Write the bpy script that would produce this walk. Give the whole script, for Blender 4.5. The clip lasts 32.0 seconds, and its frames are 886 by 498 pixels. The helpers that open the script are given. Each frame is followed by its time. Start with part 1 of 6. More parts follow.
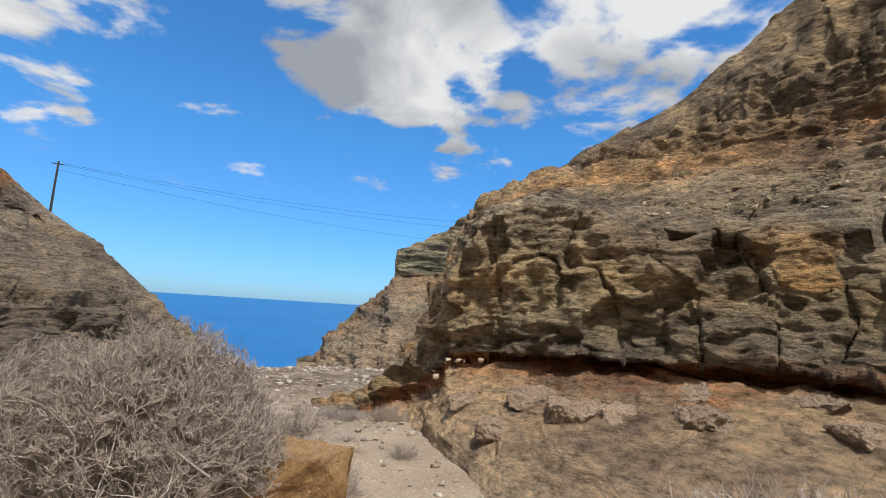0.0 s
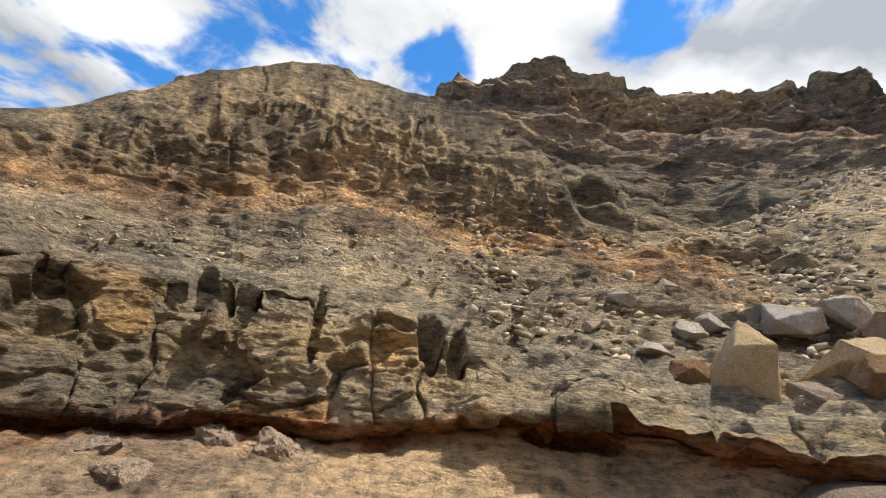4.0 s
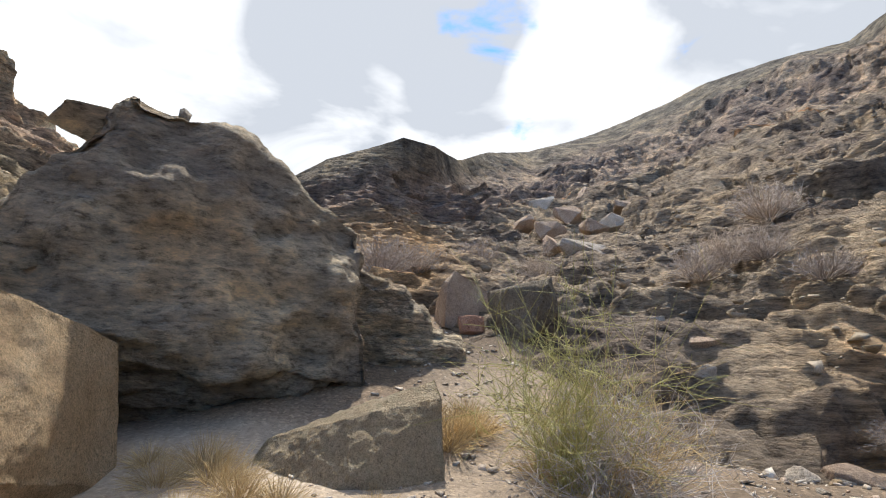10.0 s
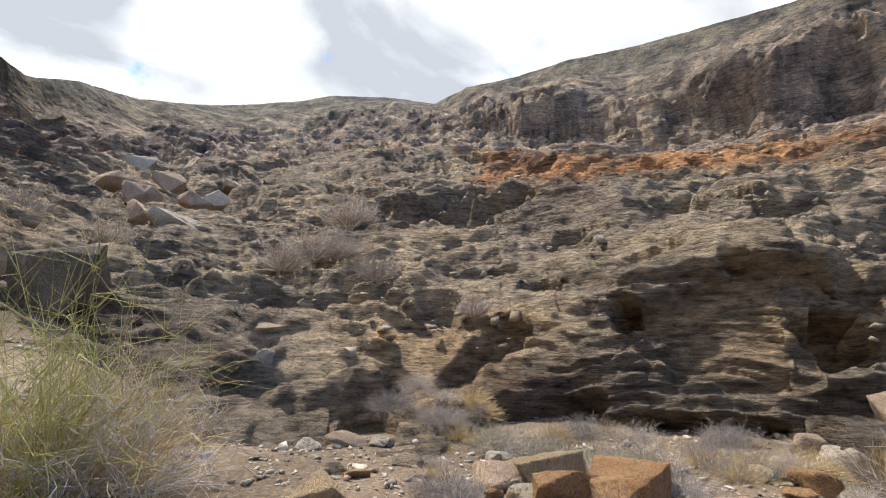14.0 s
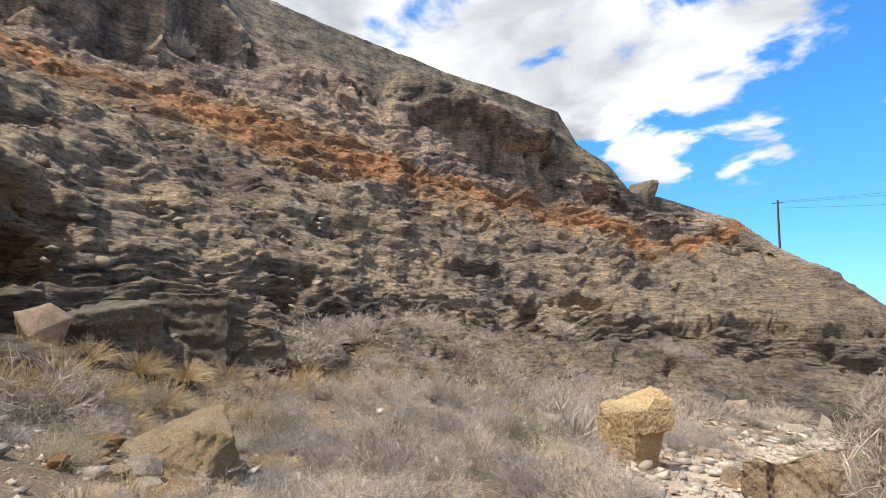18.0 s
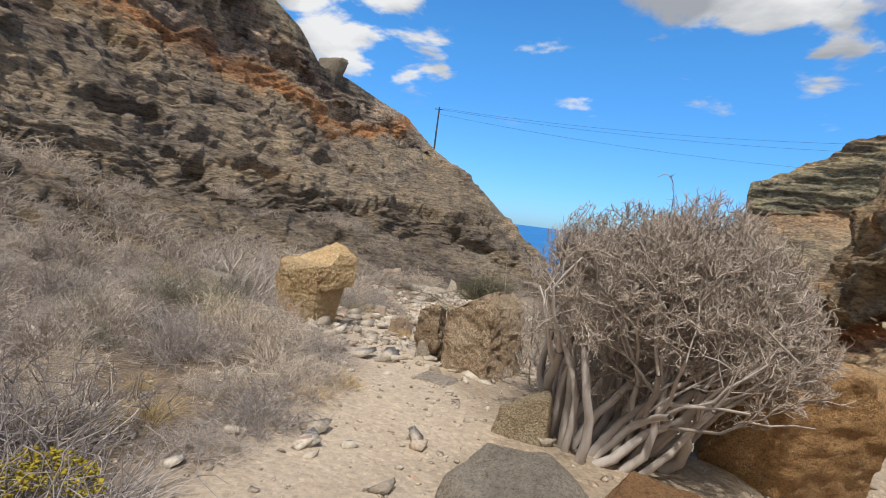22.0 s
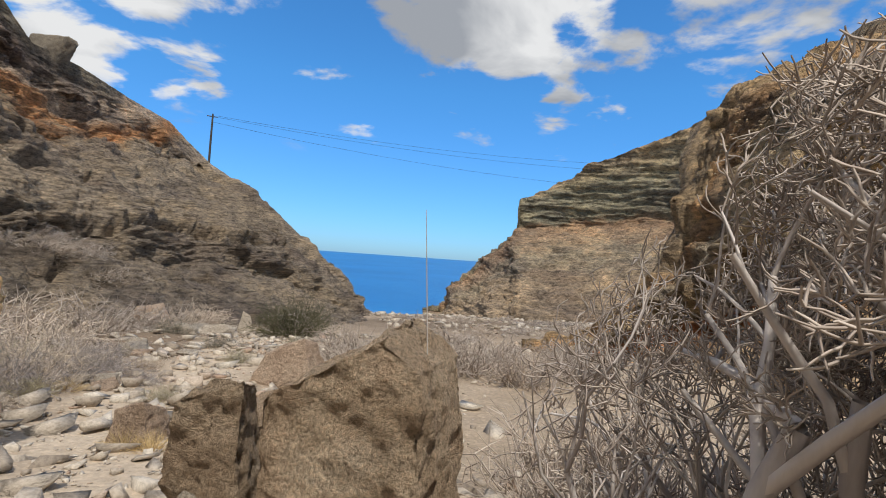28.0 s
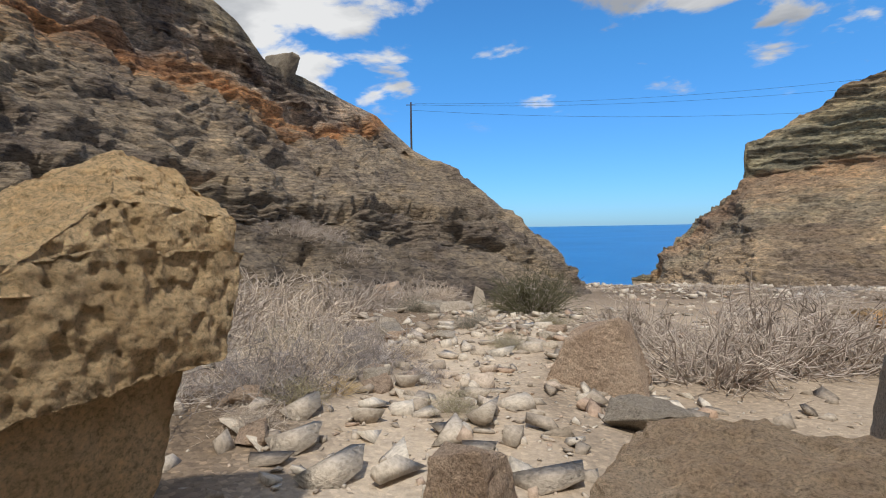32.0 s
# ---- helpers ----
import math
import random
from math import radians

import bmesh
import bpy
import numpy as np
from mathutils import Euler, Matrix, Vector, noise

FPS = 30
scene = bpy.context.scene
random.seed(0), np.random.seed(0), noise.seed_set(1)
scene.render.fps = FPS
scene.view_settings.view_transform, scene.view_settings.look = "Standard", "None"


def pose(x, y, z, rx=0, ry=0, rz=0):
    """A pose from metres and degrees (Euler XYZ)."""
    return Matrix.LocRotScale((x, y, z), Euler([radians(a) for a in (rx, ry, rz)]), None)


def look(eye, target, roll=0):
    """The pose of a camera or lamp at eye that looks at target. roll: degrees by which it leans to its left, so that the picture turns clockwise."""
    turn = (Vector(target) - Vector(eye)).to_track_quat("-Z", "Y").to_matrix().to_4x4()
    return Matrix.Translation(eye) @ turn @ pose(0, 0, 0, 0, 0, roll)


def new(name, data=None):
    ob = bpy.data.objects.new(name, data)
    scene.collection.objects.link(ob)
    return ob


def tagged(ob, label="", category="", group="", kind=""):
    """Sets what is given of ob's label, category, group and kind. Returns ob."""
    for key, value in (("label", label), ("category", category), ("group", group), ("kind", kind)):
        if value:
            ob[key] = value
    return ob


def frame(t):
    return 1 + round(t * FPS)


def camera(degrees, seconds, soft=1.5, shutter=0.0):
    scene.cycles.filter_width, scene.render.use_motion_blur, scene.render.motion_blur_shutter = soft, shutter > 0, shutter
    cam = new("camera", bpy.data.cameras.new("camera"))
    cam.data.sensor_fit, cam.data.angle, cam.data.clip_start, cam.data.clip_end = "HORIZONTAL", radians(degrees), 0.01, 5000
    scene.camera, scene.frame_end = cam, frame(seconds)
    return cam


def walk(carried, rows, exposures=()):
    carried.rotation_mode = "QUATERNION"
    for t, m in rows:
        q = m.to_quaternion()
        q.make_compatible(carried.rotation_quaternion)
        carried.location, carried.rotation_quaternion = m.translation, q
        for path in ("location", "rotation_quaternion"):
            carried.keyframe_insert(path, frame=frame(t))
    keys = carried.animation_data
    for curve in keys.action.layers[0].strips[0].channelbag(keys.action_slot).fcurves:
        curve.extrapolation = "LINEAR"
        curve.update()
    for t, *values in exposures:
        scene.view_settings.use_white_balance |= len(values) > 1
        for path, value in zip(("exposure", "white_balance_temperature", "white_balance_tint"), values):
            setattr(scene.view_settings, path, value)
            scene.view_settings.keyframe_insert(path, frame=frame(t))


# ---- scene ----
EYE_FOV = 84.3
cam = camera(EYE_FOV, 32.0, soft=1.0)
PATH = [
    (0, (0.010, -0.003, 1.490), (1.005, 2.804, 1.850), 3.7),
    (0.5, (0.040, -0.024, 1.732), (1.470, 2.596, 2.031), 3.2),
    (1, (0.139, -0.093, 1.613), (1.891, 2.315, 1.974), 3.5),
    (1.5, (0.180, -0.146, 1.584), (2.238, 2.002, 1.976), 3.9),
    (2, (0.246, -0.183, 1.588), (2.522, 1.723, 2.019), 3.8),
    (2.5, (0.282, -0.262, 1.614), (2.761, 1.342, 2.144), 3.7),
    (4.5, (0.658, -0.735, 1.595), (3.502, -1.000, 2.512), 5.5),
    (5, (0.540, -0.754, 1.597), (3.283, -1.498, 2.558), 6.0),
    (5.5, (0.631, -1.030, 1.591), (3.160, -2.285, 2.606), 3.7),
    (6, (0.628, -1.131, 1.597), (2.897, -2.828, 2.582), 2.3),
    (6.5, (0.598, -1.240, 1.589), (2.604, -3.284, 2.482), 1.5),
    (7, (0.555, -1.305, 1.562), (2.326, -3.603, 2.325), 0.6),
    (7.5, (0.532, -1.365, 1.529), (2.077, -3.862, 2.143), 0.2),
    (8, (0.482, -1.433, 1.498), (1.719, -4.114, 2.028), 0.5),
    (8.5, (0.353, -1.537, 1.490), (1.231, -4.350, 2.055), 1.3),
    (9, (0.209, -1.658, 1.530), (0.712, -4.547, 2.165), 1.9),
    (9.5, (0.170, -1.708, 1.568), (0.290, -4.620, 2.277), 1.5),
    (10, (0.109, -1.721, 1.589), (-0.119, -4.609, 2.371), 1.3),
    (10.5, (0.042, -1.696, 1.615), (-0.482, -4.534, 2.432), 1.0),
    (11, (-0.016, -1.654, 1.615), (-0.763, -4.436, 2.452), 0.3),
    (11.5, (-0.085, -1.622, 1.609), (-1.061, -4.334, 2.441), 0.0),
    (12, (-0.146, -1.581, 1.604), (-1.307, -4.224, 2.419), 0.2),
    (12.5, (-0.199, -1.556, 1.592), (-1.485, -4.146, 2.391), 0.7),
    (13, (-0.302, -1.531, 1.598), (-1.758, -4.028, 2.402), 1.2),
    (13.5, (-0.324, -1.533, 1.632), (-2.195, -3.747, 2.405), 0.7),
    (14, (-0.552, -1.524, 1.609), (-2.757, -3.428, 2.328), 0.1),
    (14.5, (-0.532, -1.473, 1.619), (-2.977, -3.070, 2.309), 0.4),
    (16.5, (-0.760, -1.027, 1.466), (-3.710, -1.134, 2.002), 0.3),
    (17, (-0.787, -0.956, 1.439), (-3.685, -0.313, 1.877), 0.2),
    (17.5, (-0.756, -0.845, 1.442), (-3.408, 0.503, 1.823), 1.2),
    (18, (-0.727, -0.771, 1.435), (-3.131, 0.988, 1.790), 1.4),
    (18.5, (-0.681, -0.745, 1.400), (-2.908, 1.250, 1.650), 1.2),
    (19, (-0.669, -0.631, 1.289), (-2.768, 1.512, 1.340), 2.0),
    (19.5, (-0.779, -0.545, 1.217), (-2.837, 1.638, 1.163), 2.6),
    (20, (-0.946, -0.439, 1.203), (-2.949, 1.791, 1.085), 1.8),
    (20.5, (-1.288, -0.309, 1.080), (-3.123, 2.054, 0.861), 2.2),
    (21, (-1.675, -0.102, 0.908), (-3.220, 2.456, 0.639), 2.7),
    (21.5, (-1.925, 0.139, 0.793), (-2.991, 2.917, 0.407), 2.6),
    (22, (-2.195, 0.582, 0.609), (-3.016, 3.459, 0.391), 7.2),
    (22.5, (-2.485, 0.892, 0.439), (-3.325, 3.770, 0.333), 6.4),
    (23, (-2.684, 1.222, 0.390), (-3.900, 3.963, 0.289), 7.6),
    (23.5, (-2.910, 1.475, 0.339), (-4.261, 4.146, 0.132), 6.9),
    (24, (-3.069, 1.623, 0.254), (-4.221, 4.376, -0.048), 5.7),
    (24.5, (-3.276, 1.960, 0.066), (-4.137, 4.829, -0.105), 5.8),
    (25, (-3.460, 2.286, 0.042), (-3.778, 5.263, -0.150), 2.8),
    (25.5, (-3.627, 2.865, -0.025), (-3.508, 5.860, -0.160), 2.8),
    (27.5, (-3.825, 5.449, -0.240), (-3.234, 8.384, -0.052), 3.3),
    (28, (-3.744, 5.884, -0.211), (-3.347, 8.857, -0.161), 4.0),
    (28.5, (-3.744, 6.278, -0.255), (-3.697, 9.275, -0.377), 6.0),
    (29, (-3.806, 6.648, -0.368), (-4.408, 9.578, -0.593), 4.8),
    (29.2, (-3.867, 6.787, -0.340), (-4.703, 9.660, -0.562), 4.5),
    (29.5, (-4.027, 7.057, -0.411), (-5.185, 9.818, -0.604), 2.8),
    (30, (-4.303, 7.452, -0.484), (-5.779, 10.061, -0.610), 1.6),
    (30.5, (-4.596, 7.834, -0.571), (-6.178, 10.380, -0.674), 0.7),
    (31, (-4.981, 8.197, -0.641), (-6.549, 10.754, -0.629), -1.3),
    (31.5, (-5.344, 8.621, -0.724), (-6.530, 11.374, -0.840), -1.1),
    (32, (-5.613, 8.909, -0.747), (-6.363, 11.811, -0.884), -1.0),
]
walk(cam, [(t, look(eye, target, roll)) for t, eye, target, roll in PATH],
     exposures=[(0, 0.12), (2.5, 0.2), (5, 0.65), (8, 0.85), (14, 0.8), (17.5, 0.75), (19.5, 0.4), (21.5, 0.22), (32, 0.12)])

# ---- light ----
SUN_BEARING, SUN_HEIGHT = 174.0, 65.0      # degrees clockwise from the sea, above the horizon
world = bpy.data.worlds.new("world")
scene.world = world
world.use_nodes = True
wt = world.node_tree
wt.nodes.clear()


def wnode(kind, **values):
    n = wt.nodes.new(kind)
    for k, v in values.items():
        n.inputs[k].default_value = v
    return n


sky = wt.nodes.new("ShaderNodeTexSky")
sky.sky_type, sky.sun_disc = "NISHITA", False
sky.sun_elevation, sky.sun_rotation = radians(SUN_HEIGHT), radians(SUN_BEARING)
sky.air_density, sky.dust_density, sky.ozone_density = 1.0, 0.25, 2.6
tc = wt.nodes.new("ShaderNodeTexCoord")
sep = wt.nodes.new("ShaderNodeSeparateXYZ")
wt.links.new(tc.outputs["Generated"], sep.inputs[0])
# a cloud deck: direction divided by its height gives flat layers overhead
hz = wt.nodes.new("ShaderNodeMath")
hz.operation = "ADD"
hz.inputs[1].default_value = 0.12
wt.links.new(sep.outputs["Z"], hz.inputs[0])
deck = wt.nodes.new("ShaderNodeVectorMath")
deck.operation = "DIVIDE"
wt.links.new(tc.outputs["Generated"], deck.inputs[0])
wt.links.new(hz.outputs[0], deck.inputs[1])
puffs = wnode("ShaderNodeTexNoise", Scale=2.6, Detail=9.0, Roughness=0.55, Distortion=0.25)
wt.links.new(deck.outputs[0], puffs.inputs["Vector"])
broad = wnode("ShaderNodeTexNoise", Scale=0.55, Detail=3.0)
wt.links.new(deck.outputs[0], broad.inputs["Vector"])
# more cover inland (-y) than over the sea
inland = wt.nodes.new("ShaderNodeMapRange")
inland.inputs["From Min"].default_value, inland.inputs["From Max"].default_value = 0.55, 0.0
inland.inputs["To Min"].default_value, inland.inputs["To Max"].default_value = -0.24, 0.58
wt.links.new(sep.outputs["Y"], inland.inputs["Value"])
cover = wt.nodes.new("ShaderNodeMath")
cover.operation = "ADD"
torn = wt.nodes.new("ShaderNodeMath")            # ragged puffs with gaps between them
torn.operation = "MULTIPLY_ADD"
torn.inputs[1].default_value, torn.inputs[2].default_value = 2.2, -0.6
wt.links.new(puffs.outputs["Fac"], torn.inputs[0])
wt.links.new(torn.outputs[0], cover.inputs[0])
wt.links.new(inland.outputs[0], cover.inputs[1])
cover2 = wt.nodes.new("ShaderNodeMath")
cover2.operation = "MULTIPLY_ADD"
cover2.inputs[1].default_value, cover2.inputs[2].default_value = 0.5, -0.25
wt.links.new(broad.outputs["Fac"], cover2.inputs[0])
cover3 = wt.nodes.new("ShaderNodeMath")
cover3.operation = "ADD"
wt.links.new(cover.outputs[0], cover3.inputs[0])


def bank(total, bearing, height, radius, amount):
    """Adds a bank of cloud (or, with a negative amount, a gap) round one direction of the sky."""
    ba, he = radians(bearing), radians(height)
    dot = wt.nodes.new("ShaderNodeVectorMath")
    dot.operation = "DOT_PRODUCT"
    dot.inputs[1].default_value = (math.sin(ba) * math.cos(he), math.cos(ba) * math.cos(he), math.sin(he))
    wt.links.new(tc.outputs["Generated"], dot.inputs[0])
    fall = wt.nodes.new("ShaderNodeMapRange")
    fall.interpolation_type = "SMOOTHSTEP"
    fall.inputs["From Min"].default_value, fall.inputs["From Max"].default_value = math.cos(radians(radius * 1.35)), math.cos(radians(radius * 0.25))
    fall.inputs["To Min"].default_value, fall.inputs["To Max"].default_value = 0.0, amount
    wt.links.new(dot.outputs["Value"], fall.inputs["Value"])
    both = wt.nodes.new("ShaderNodeMath")
    both.operation = "ADD"
    both.inputs[1].default_value = 0.0
    if total is not None:
        wt.links.new(total, both.inputs[1])
    wt.links.new(fall.outputs[0], both.inputs[0])
    return both.outputs[0]


banks = None
for at_ in [(4, 32, 8, 0.34), (16, 29.5, 8, 0.34), (25, 20.5, 5, 0.3), (37, 26, 7, 0.26), (40, 34, 9, 0.34), (53, 32, 10, 0.38), (-22, 24, 6, 0.2), (-14, 28, 4.5, 0.2),
            (-30.5, 15.5, 4.5, 0.36), (-21, 15, 3.5, 0.34), (-42, 28, 12, 0.46), (-30, 23.5, 7.5, 0.4), (11, 26, 6, 0.34), (-62, 34, 15, 0.3),
            (115, 42, 5.5, -0.27), (109, 38.5, 4.5, -0.22), (83, 35.5, 5, -0.27)]:
    banks = bank(banks, *at_)
grey_banks = None
for at_ in [(162, 32, 9, 0.10), (143, 46, 8, 0.12), (-175.5, 39, 6.5, 0.2), (-174, 32, 5.5, 0.2)]:
    grey_banks = bank(grey_banks, *at_)
cover4 = wt.nodes.new("ShaderNodeMath")
cover4.operation = "ADD"
wt.links.new(cover3.outputs[0], cover4.inputs[0])
wt.links.new(banks, cover4.inputs[1])
wt.links.new(cover2.outputs[0], cover3.inputs[1])
mask = wt.nodes.new("ShaderNodeMapRange")
mask.interpolation_type = "SMOOTHSTEP"
mask.inputs["From Min"].default_value, mask.inputs["From Max"].default_value = 0.50, 0.76
wt.links.new(cover4.outputs[0], mask.inputs["Value"])
low = wt.nodes.new("ShaderNodeMapRange")        # clouds thin out towards the horizon
low.inputs["From Min"].default_value, low.inputs["From Max"].default_value = 0.18, 0.26
wt.links.new(sep.outputs["Z"], low.inputs["Value"])
cut = wt.nodes.new("ShaderNodeMath")
cut.operation = "MULTIPLY"
wt.links.new(mask.outputs[0], cut.inputs[0])
wt.links.new(low.outputs[0], cut.inputs[1])
tint = wt.nodes.new("ShaderNodeMix")
tint.data_type = "RGBA"
tint.blend_type = "MULTIPLY"
tint.inputs["Factor"].default_value = 1.0
haze = wt.nodes.new("ShaderNodeMapRange")       # paler towards the horizon
haze.inputs["From Min"].default_value, haze.inputs["From Max"].default_value = 0.0, 0.32
wt.links.new(sep.outputs["Z"], haze.inputs["Value"])
hue = wt.nodes.new("ShaderNodeMix")
hue.data_type = "RGBA"
hue.inputs["A"].default_value, hue.inputs["B"].default_value = (0.30, 0.56, 0.98, 1), (0.33, 0.80, 1.14, 1)
wt.links.new(haze.outputs[0], hue.inputs["Factor"])
wt.links.new(hue.outputs["Result"], tint.inputs["B"])
wt.links.new(sky.outputs[0], tint.inputs["A"])
shade = wt.nodes.new("ShaderNodeValToRGB")      # grey undersides, white tops
shade.color_ramp.elements[0].position, shade.color_ramp.elements[0].color = 0.38, (4.9, 4.95, 5.0, 1)
shade.color_ramp.elements[1].position, shade.color_ramp.elements[1].color = 0.62, (2.1, 2.25, 2.5, 1)
undersides = wnode("ShaderNodeTexNoise", Scale=1.9, Detail=6.0, Distortion=0.4)
wt.links.new(deck.outputs[0], undersides.inputs["Vector"])
gloom = wt.nodes.new("ShaderNodeMath")
gloom.operation = "ADD"
wt.links.new(undersides.outputs["Fac"], gloom.inputs[0])
wt.links.new(grey_banks, gloom.inputs[1])
wt.links.new(gloom.outputs[0], shade.inputs[0])
mixed = wt.nodes.new("ShaderNodeMix")
mixed.data_type = "RGBA"
wt.links.new(cut.outputs[0], mixed.inputs["Factor"])
wt.links.new(tint.outputs["Result"], mixed.inputs["A"])
glare = wt.nodes.new("ShaderNodeMapRange")      # the overcast is brightest round the sun
glare.inputs["From Min"].default_value, glare.inputs["From Max"].default_value = 0.4, -0.3
glare.inputs["To Min"].default_value, glare.inputs["To Max"].default_value = 1.0, 1.2
wt.links.new(sep.outputs["Y"], glare.inputs["Value"])
lit = wt.nodes.new("ShaderNodeVectorMath")
lit.operation = "SCALE"
wt.links.new(shade.outputs[0], lit.inputs[0])
wt.links.new(glare.outputs[0], lit.inputs["Scale"])
wt.links.new(lit.outputs[0], mixed.inputs["B"])
bg = wnode("ShaderNodeBackground", Strength=0.15)
wt.links.new(mixed.outputs["Result"], bg.inputs["Color"])
wo = wt.nodes.new("ShaderNodeOutputWorld")
wt.links.new(bg.outputs[0], wo.inputs["Surface"])

sun = new("sun", bpy.data.lights.new("sun", "SUN"))
sun.data.energy, sun.data.angle, sun.data.color = 3.3, radians(2.0), (1.0, 0.95, 0.87)
a, e = radians(SUN_BEARING), radians(SUN_HEIGHT)
sun.matrix_world = look((40 * math.sin(a) * math.cos(e), 40 * math.cos(a) * math.cos(e), 40 * math.sin(e)), (0, 0, 0))


# ---- noise and mesh helpers ----
def vnoise(x, y, z, seed=0):
    """Smooth value noise, 0 to 1, on arrays."""
    x, y, z = np.broadcast_arrays(x, y, z)
    fl = [np.floor(v) for v in (x, y, z)]
    fx, fy, fz = ((v - f).astype(np.float32) for v, f in zip((x, y, z), fl))
    fx, fy, fz = (f * f * (3 - 2 * f) for f in (fx, fy, fz))
    cells = []
    for f, prime in zip(fl, (374761393, 668265263, 2147483647)):
        i = f.astype(np.int64).astype(np.uint32)
        p = np.uint32(prime)
        cells.append((i * p, i * p + p))
    salt = np.uint32(seed * 1442695041 & 0xFFFFFFFF)

    def h(i, j, k):
        n = cells[0][i] + (cells[1][j] + (cells[2][k] + salt))
        n ^= n >> np.uint32(13)
        n *= np.uint32(1274126177)
        n ^= n >> np.uint32(16)
        n *= np.uint32(2246822519)
        n ^= n >> np.uint32(15)
        return (n & np.uint32(0xFFFFFF)).astype(np.float32) * np.float32(1 / 16777215.0)

    def ex(j, k):
        lo_, hi_ = h(0, j, k), h(1, j, k)
        return lo_ + (hi_ - lo_) * fx

    lo, hi = ex(0, 0), ex(0, 1)
    lo = lo + (ex(1, 0) - lo) * fy
    hi = hi + (ex(1, 1) - hi) * fy
    return lo + (hi - lo) * fz


def fbm(x, y, z, octaves=4, seed=0, gain=0.5):
    total, amp, norm = 0.0, 1.0, 0.0
    for o in range(octaves):
        total = total + amp * vnoise(x, y, z, seed + o * 17)
        norm += amp
        amp *= gain
        x, y, z = x * 2.03, y * 2.03, z * 2.03
    return total / norm * 2 - 1


def smooth(lo, hi, v):
    k = np.clip((v - lo) / (hi - lo), 0, 1)
    return k * k * (3 - 2 * k)


def grid_mesh(name, P, material, attrs=None, close=False):
    """A mesh over an array of points of shape (rows, columns, 3)."""
    nu, nv = P.shape[:2]
    i = np.arange(nu * nv).reshape(nu, nv)
    if close:
        i = np.concatenate([i, i[:, :1]], 1)
    q = np.stack([i[:-1, :-1], i[:-1, 1:], i[1:, 1:], i[1:, :-1]], -1).reshape(-1, 4)
    return raw_mesh(name, P.reshape(-1, 3), q, material, attrs)


def raw_mesh(name, verts, quads, material, attrs=None, smooth_shade=True):
    me = bpy.data.meshes.new(name)
    n = quads.shape[1]
    me.vertices.add(len(verts))
    me.vertices.foreach_set("co", np.ascontiguousarray(verts, np.float32).ravel())
    me.loops.add(quads.size)
    me.loops.foreach_set("vertex_index", np.ascontiguousarray(quads, np.int32).ravel())
    me.polygons.add(len(quads))
    me.polygons.foreach_set("loop_start", np.arange(0, quads.size, n, dtype=np.int32))
    if smooth_shade:
        me.polygons.foreach_set("use_smooth", np.ones(len(quads), bool))
    me.update(calc_edges=True)
    for key, values in (attrs or {}).items():
        at = me.attributes.new(key, "FLOAT", "POINT")
        at.data.foreach_set("value", np.ascontiguousarray(values, np.float32).ravel())
    me.materials.append(material)
    return me


CX, CY = 0.0, -0.8       # the turning place from which bearings are counted


def polar(b, r):
    return CX + r * np.sin(np.radians(b)), CY + r * np.cos(np.radians(b))


# ---- materials ----
def material(name, rough=0.9):
    m = bpy.data.materials.new(name)
    m.use_nodes = True
    t = m.node_tree
    b = t.nodes["Principled BSDF"]
    b.inputs["Roughness"].default_value = rough
    b.inputs["Specular IOR Level"].default_value = 0.25
    return m, t, b


def tex(t, scale, detail=4, rough=0.55, coord=None, kind="ShaderNodeTexNoise"):
    n = t.nodes.new(kind)
    n.inputs["Scale"].default_value = scale
    if kind == "ShaderNodeTexNoise":
        n.inputs["Detail"].default_value, n.inputs["Roughness"].default_value = detail, rough
    if coord is not None:
        t.links.new(coord, n.inputs["Vector"])
    return n


def ramp(t, fac, stops, ease="LINEAR"):
    r = t.nodes.new("ShaderNodeValToRGB")
    r.color_ramp.interpolation = ease
    while len(r.color_ramp.elements) < len(stops):
        r.color_ramp.elements.new(0.5)
    for el, (p, c) in zip(r.color_ramp.elements, stops):
        el.position, el.color = p, (*c, 1) if len(c) == 3 else c
    t.links.new(fac, r.inputs[0])
    return r.outputs[0]


def mixc(t, fac, a, b, blend="MIX"):
    n = t.nodes.new("ShaderNodeMix")
    n.data_type, n.blend_type = "RGBA", blend
    for value, slot in ((fac, "Factor"), (a, "A"), (b, "B")):
        if hasattr(value, "is_linked"):
            t.links.new(value, n.inputs[slot])
        else:
            n.inputs[slot].default_value = value if slot == "Factor" else (*value, 1)
    return n.outputs["Result"]


def calc(t, op, a, b=0.0, c=0.0):
    n = t.nodes.new("ShaderNodeMath")
    n.operation = op
    for k, v in enumerate((a, b, c)):
        if hasattr(v, "is_linked"):
            t.links.new(v, n.inputs[k])
        else:
            n.inputs[k].default_value = v
    return n.outputs[0]


def stretched(t, sx, sy, sz, which="Object"):
    tc = t.nodes.new("ShaderNodeTexCoord")
    m = t.nodes.new("ShaderNodeMapping")
    m.inputs["Scale"].default_value = (sx, sy, sz)
    t.links.new(tc.outputs[which], m.inputs["Vector"])
    return m.outputs[0]


def bumped(t, b, height, strength=0.6, distance=0.1):
    n = t.nodes.new("ShaderNodeBump")
    n.inputs["Strength"].default_value, n.inputs["Distance"].default_value = strength, distance
    t.links.new(height, n.inputs["Height"])
    t.links.new(n.outputs[0], b.inputs["Normal"])


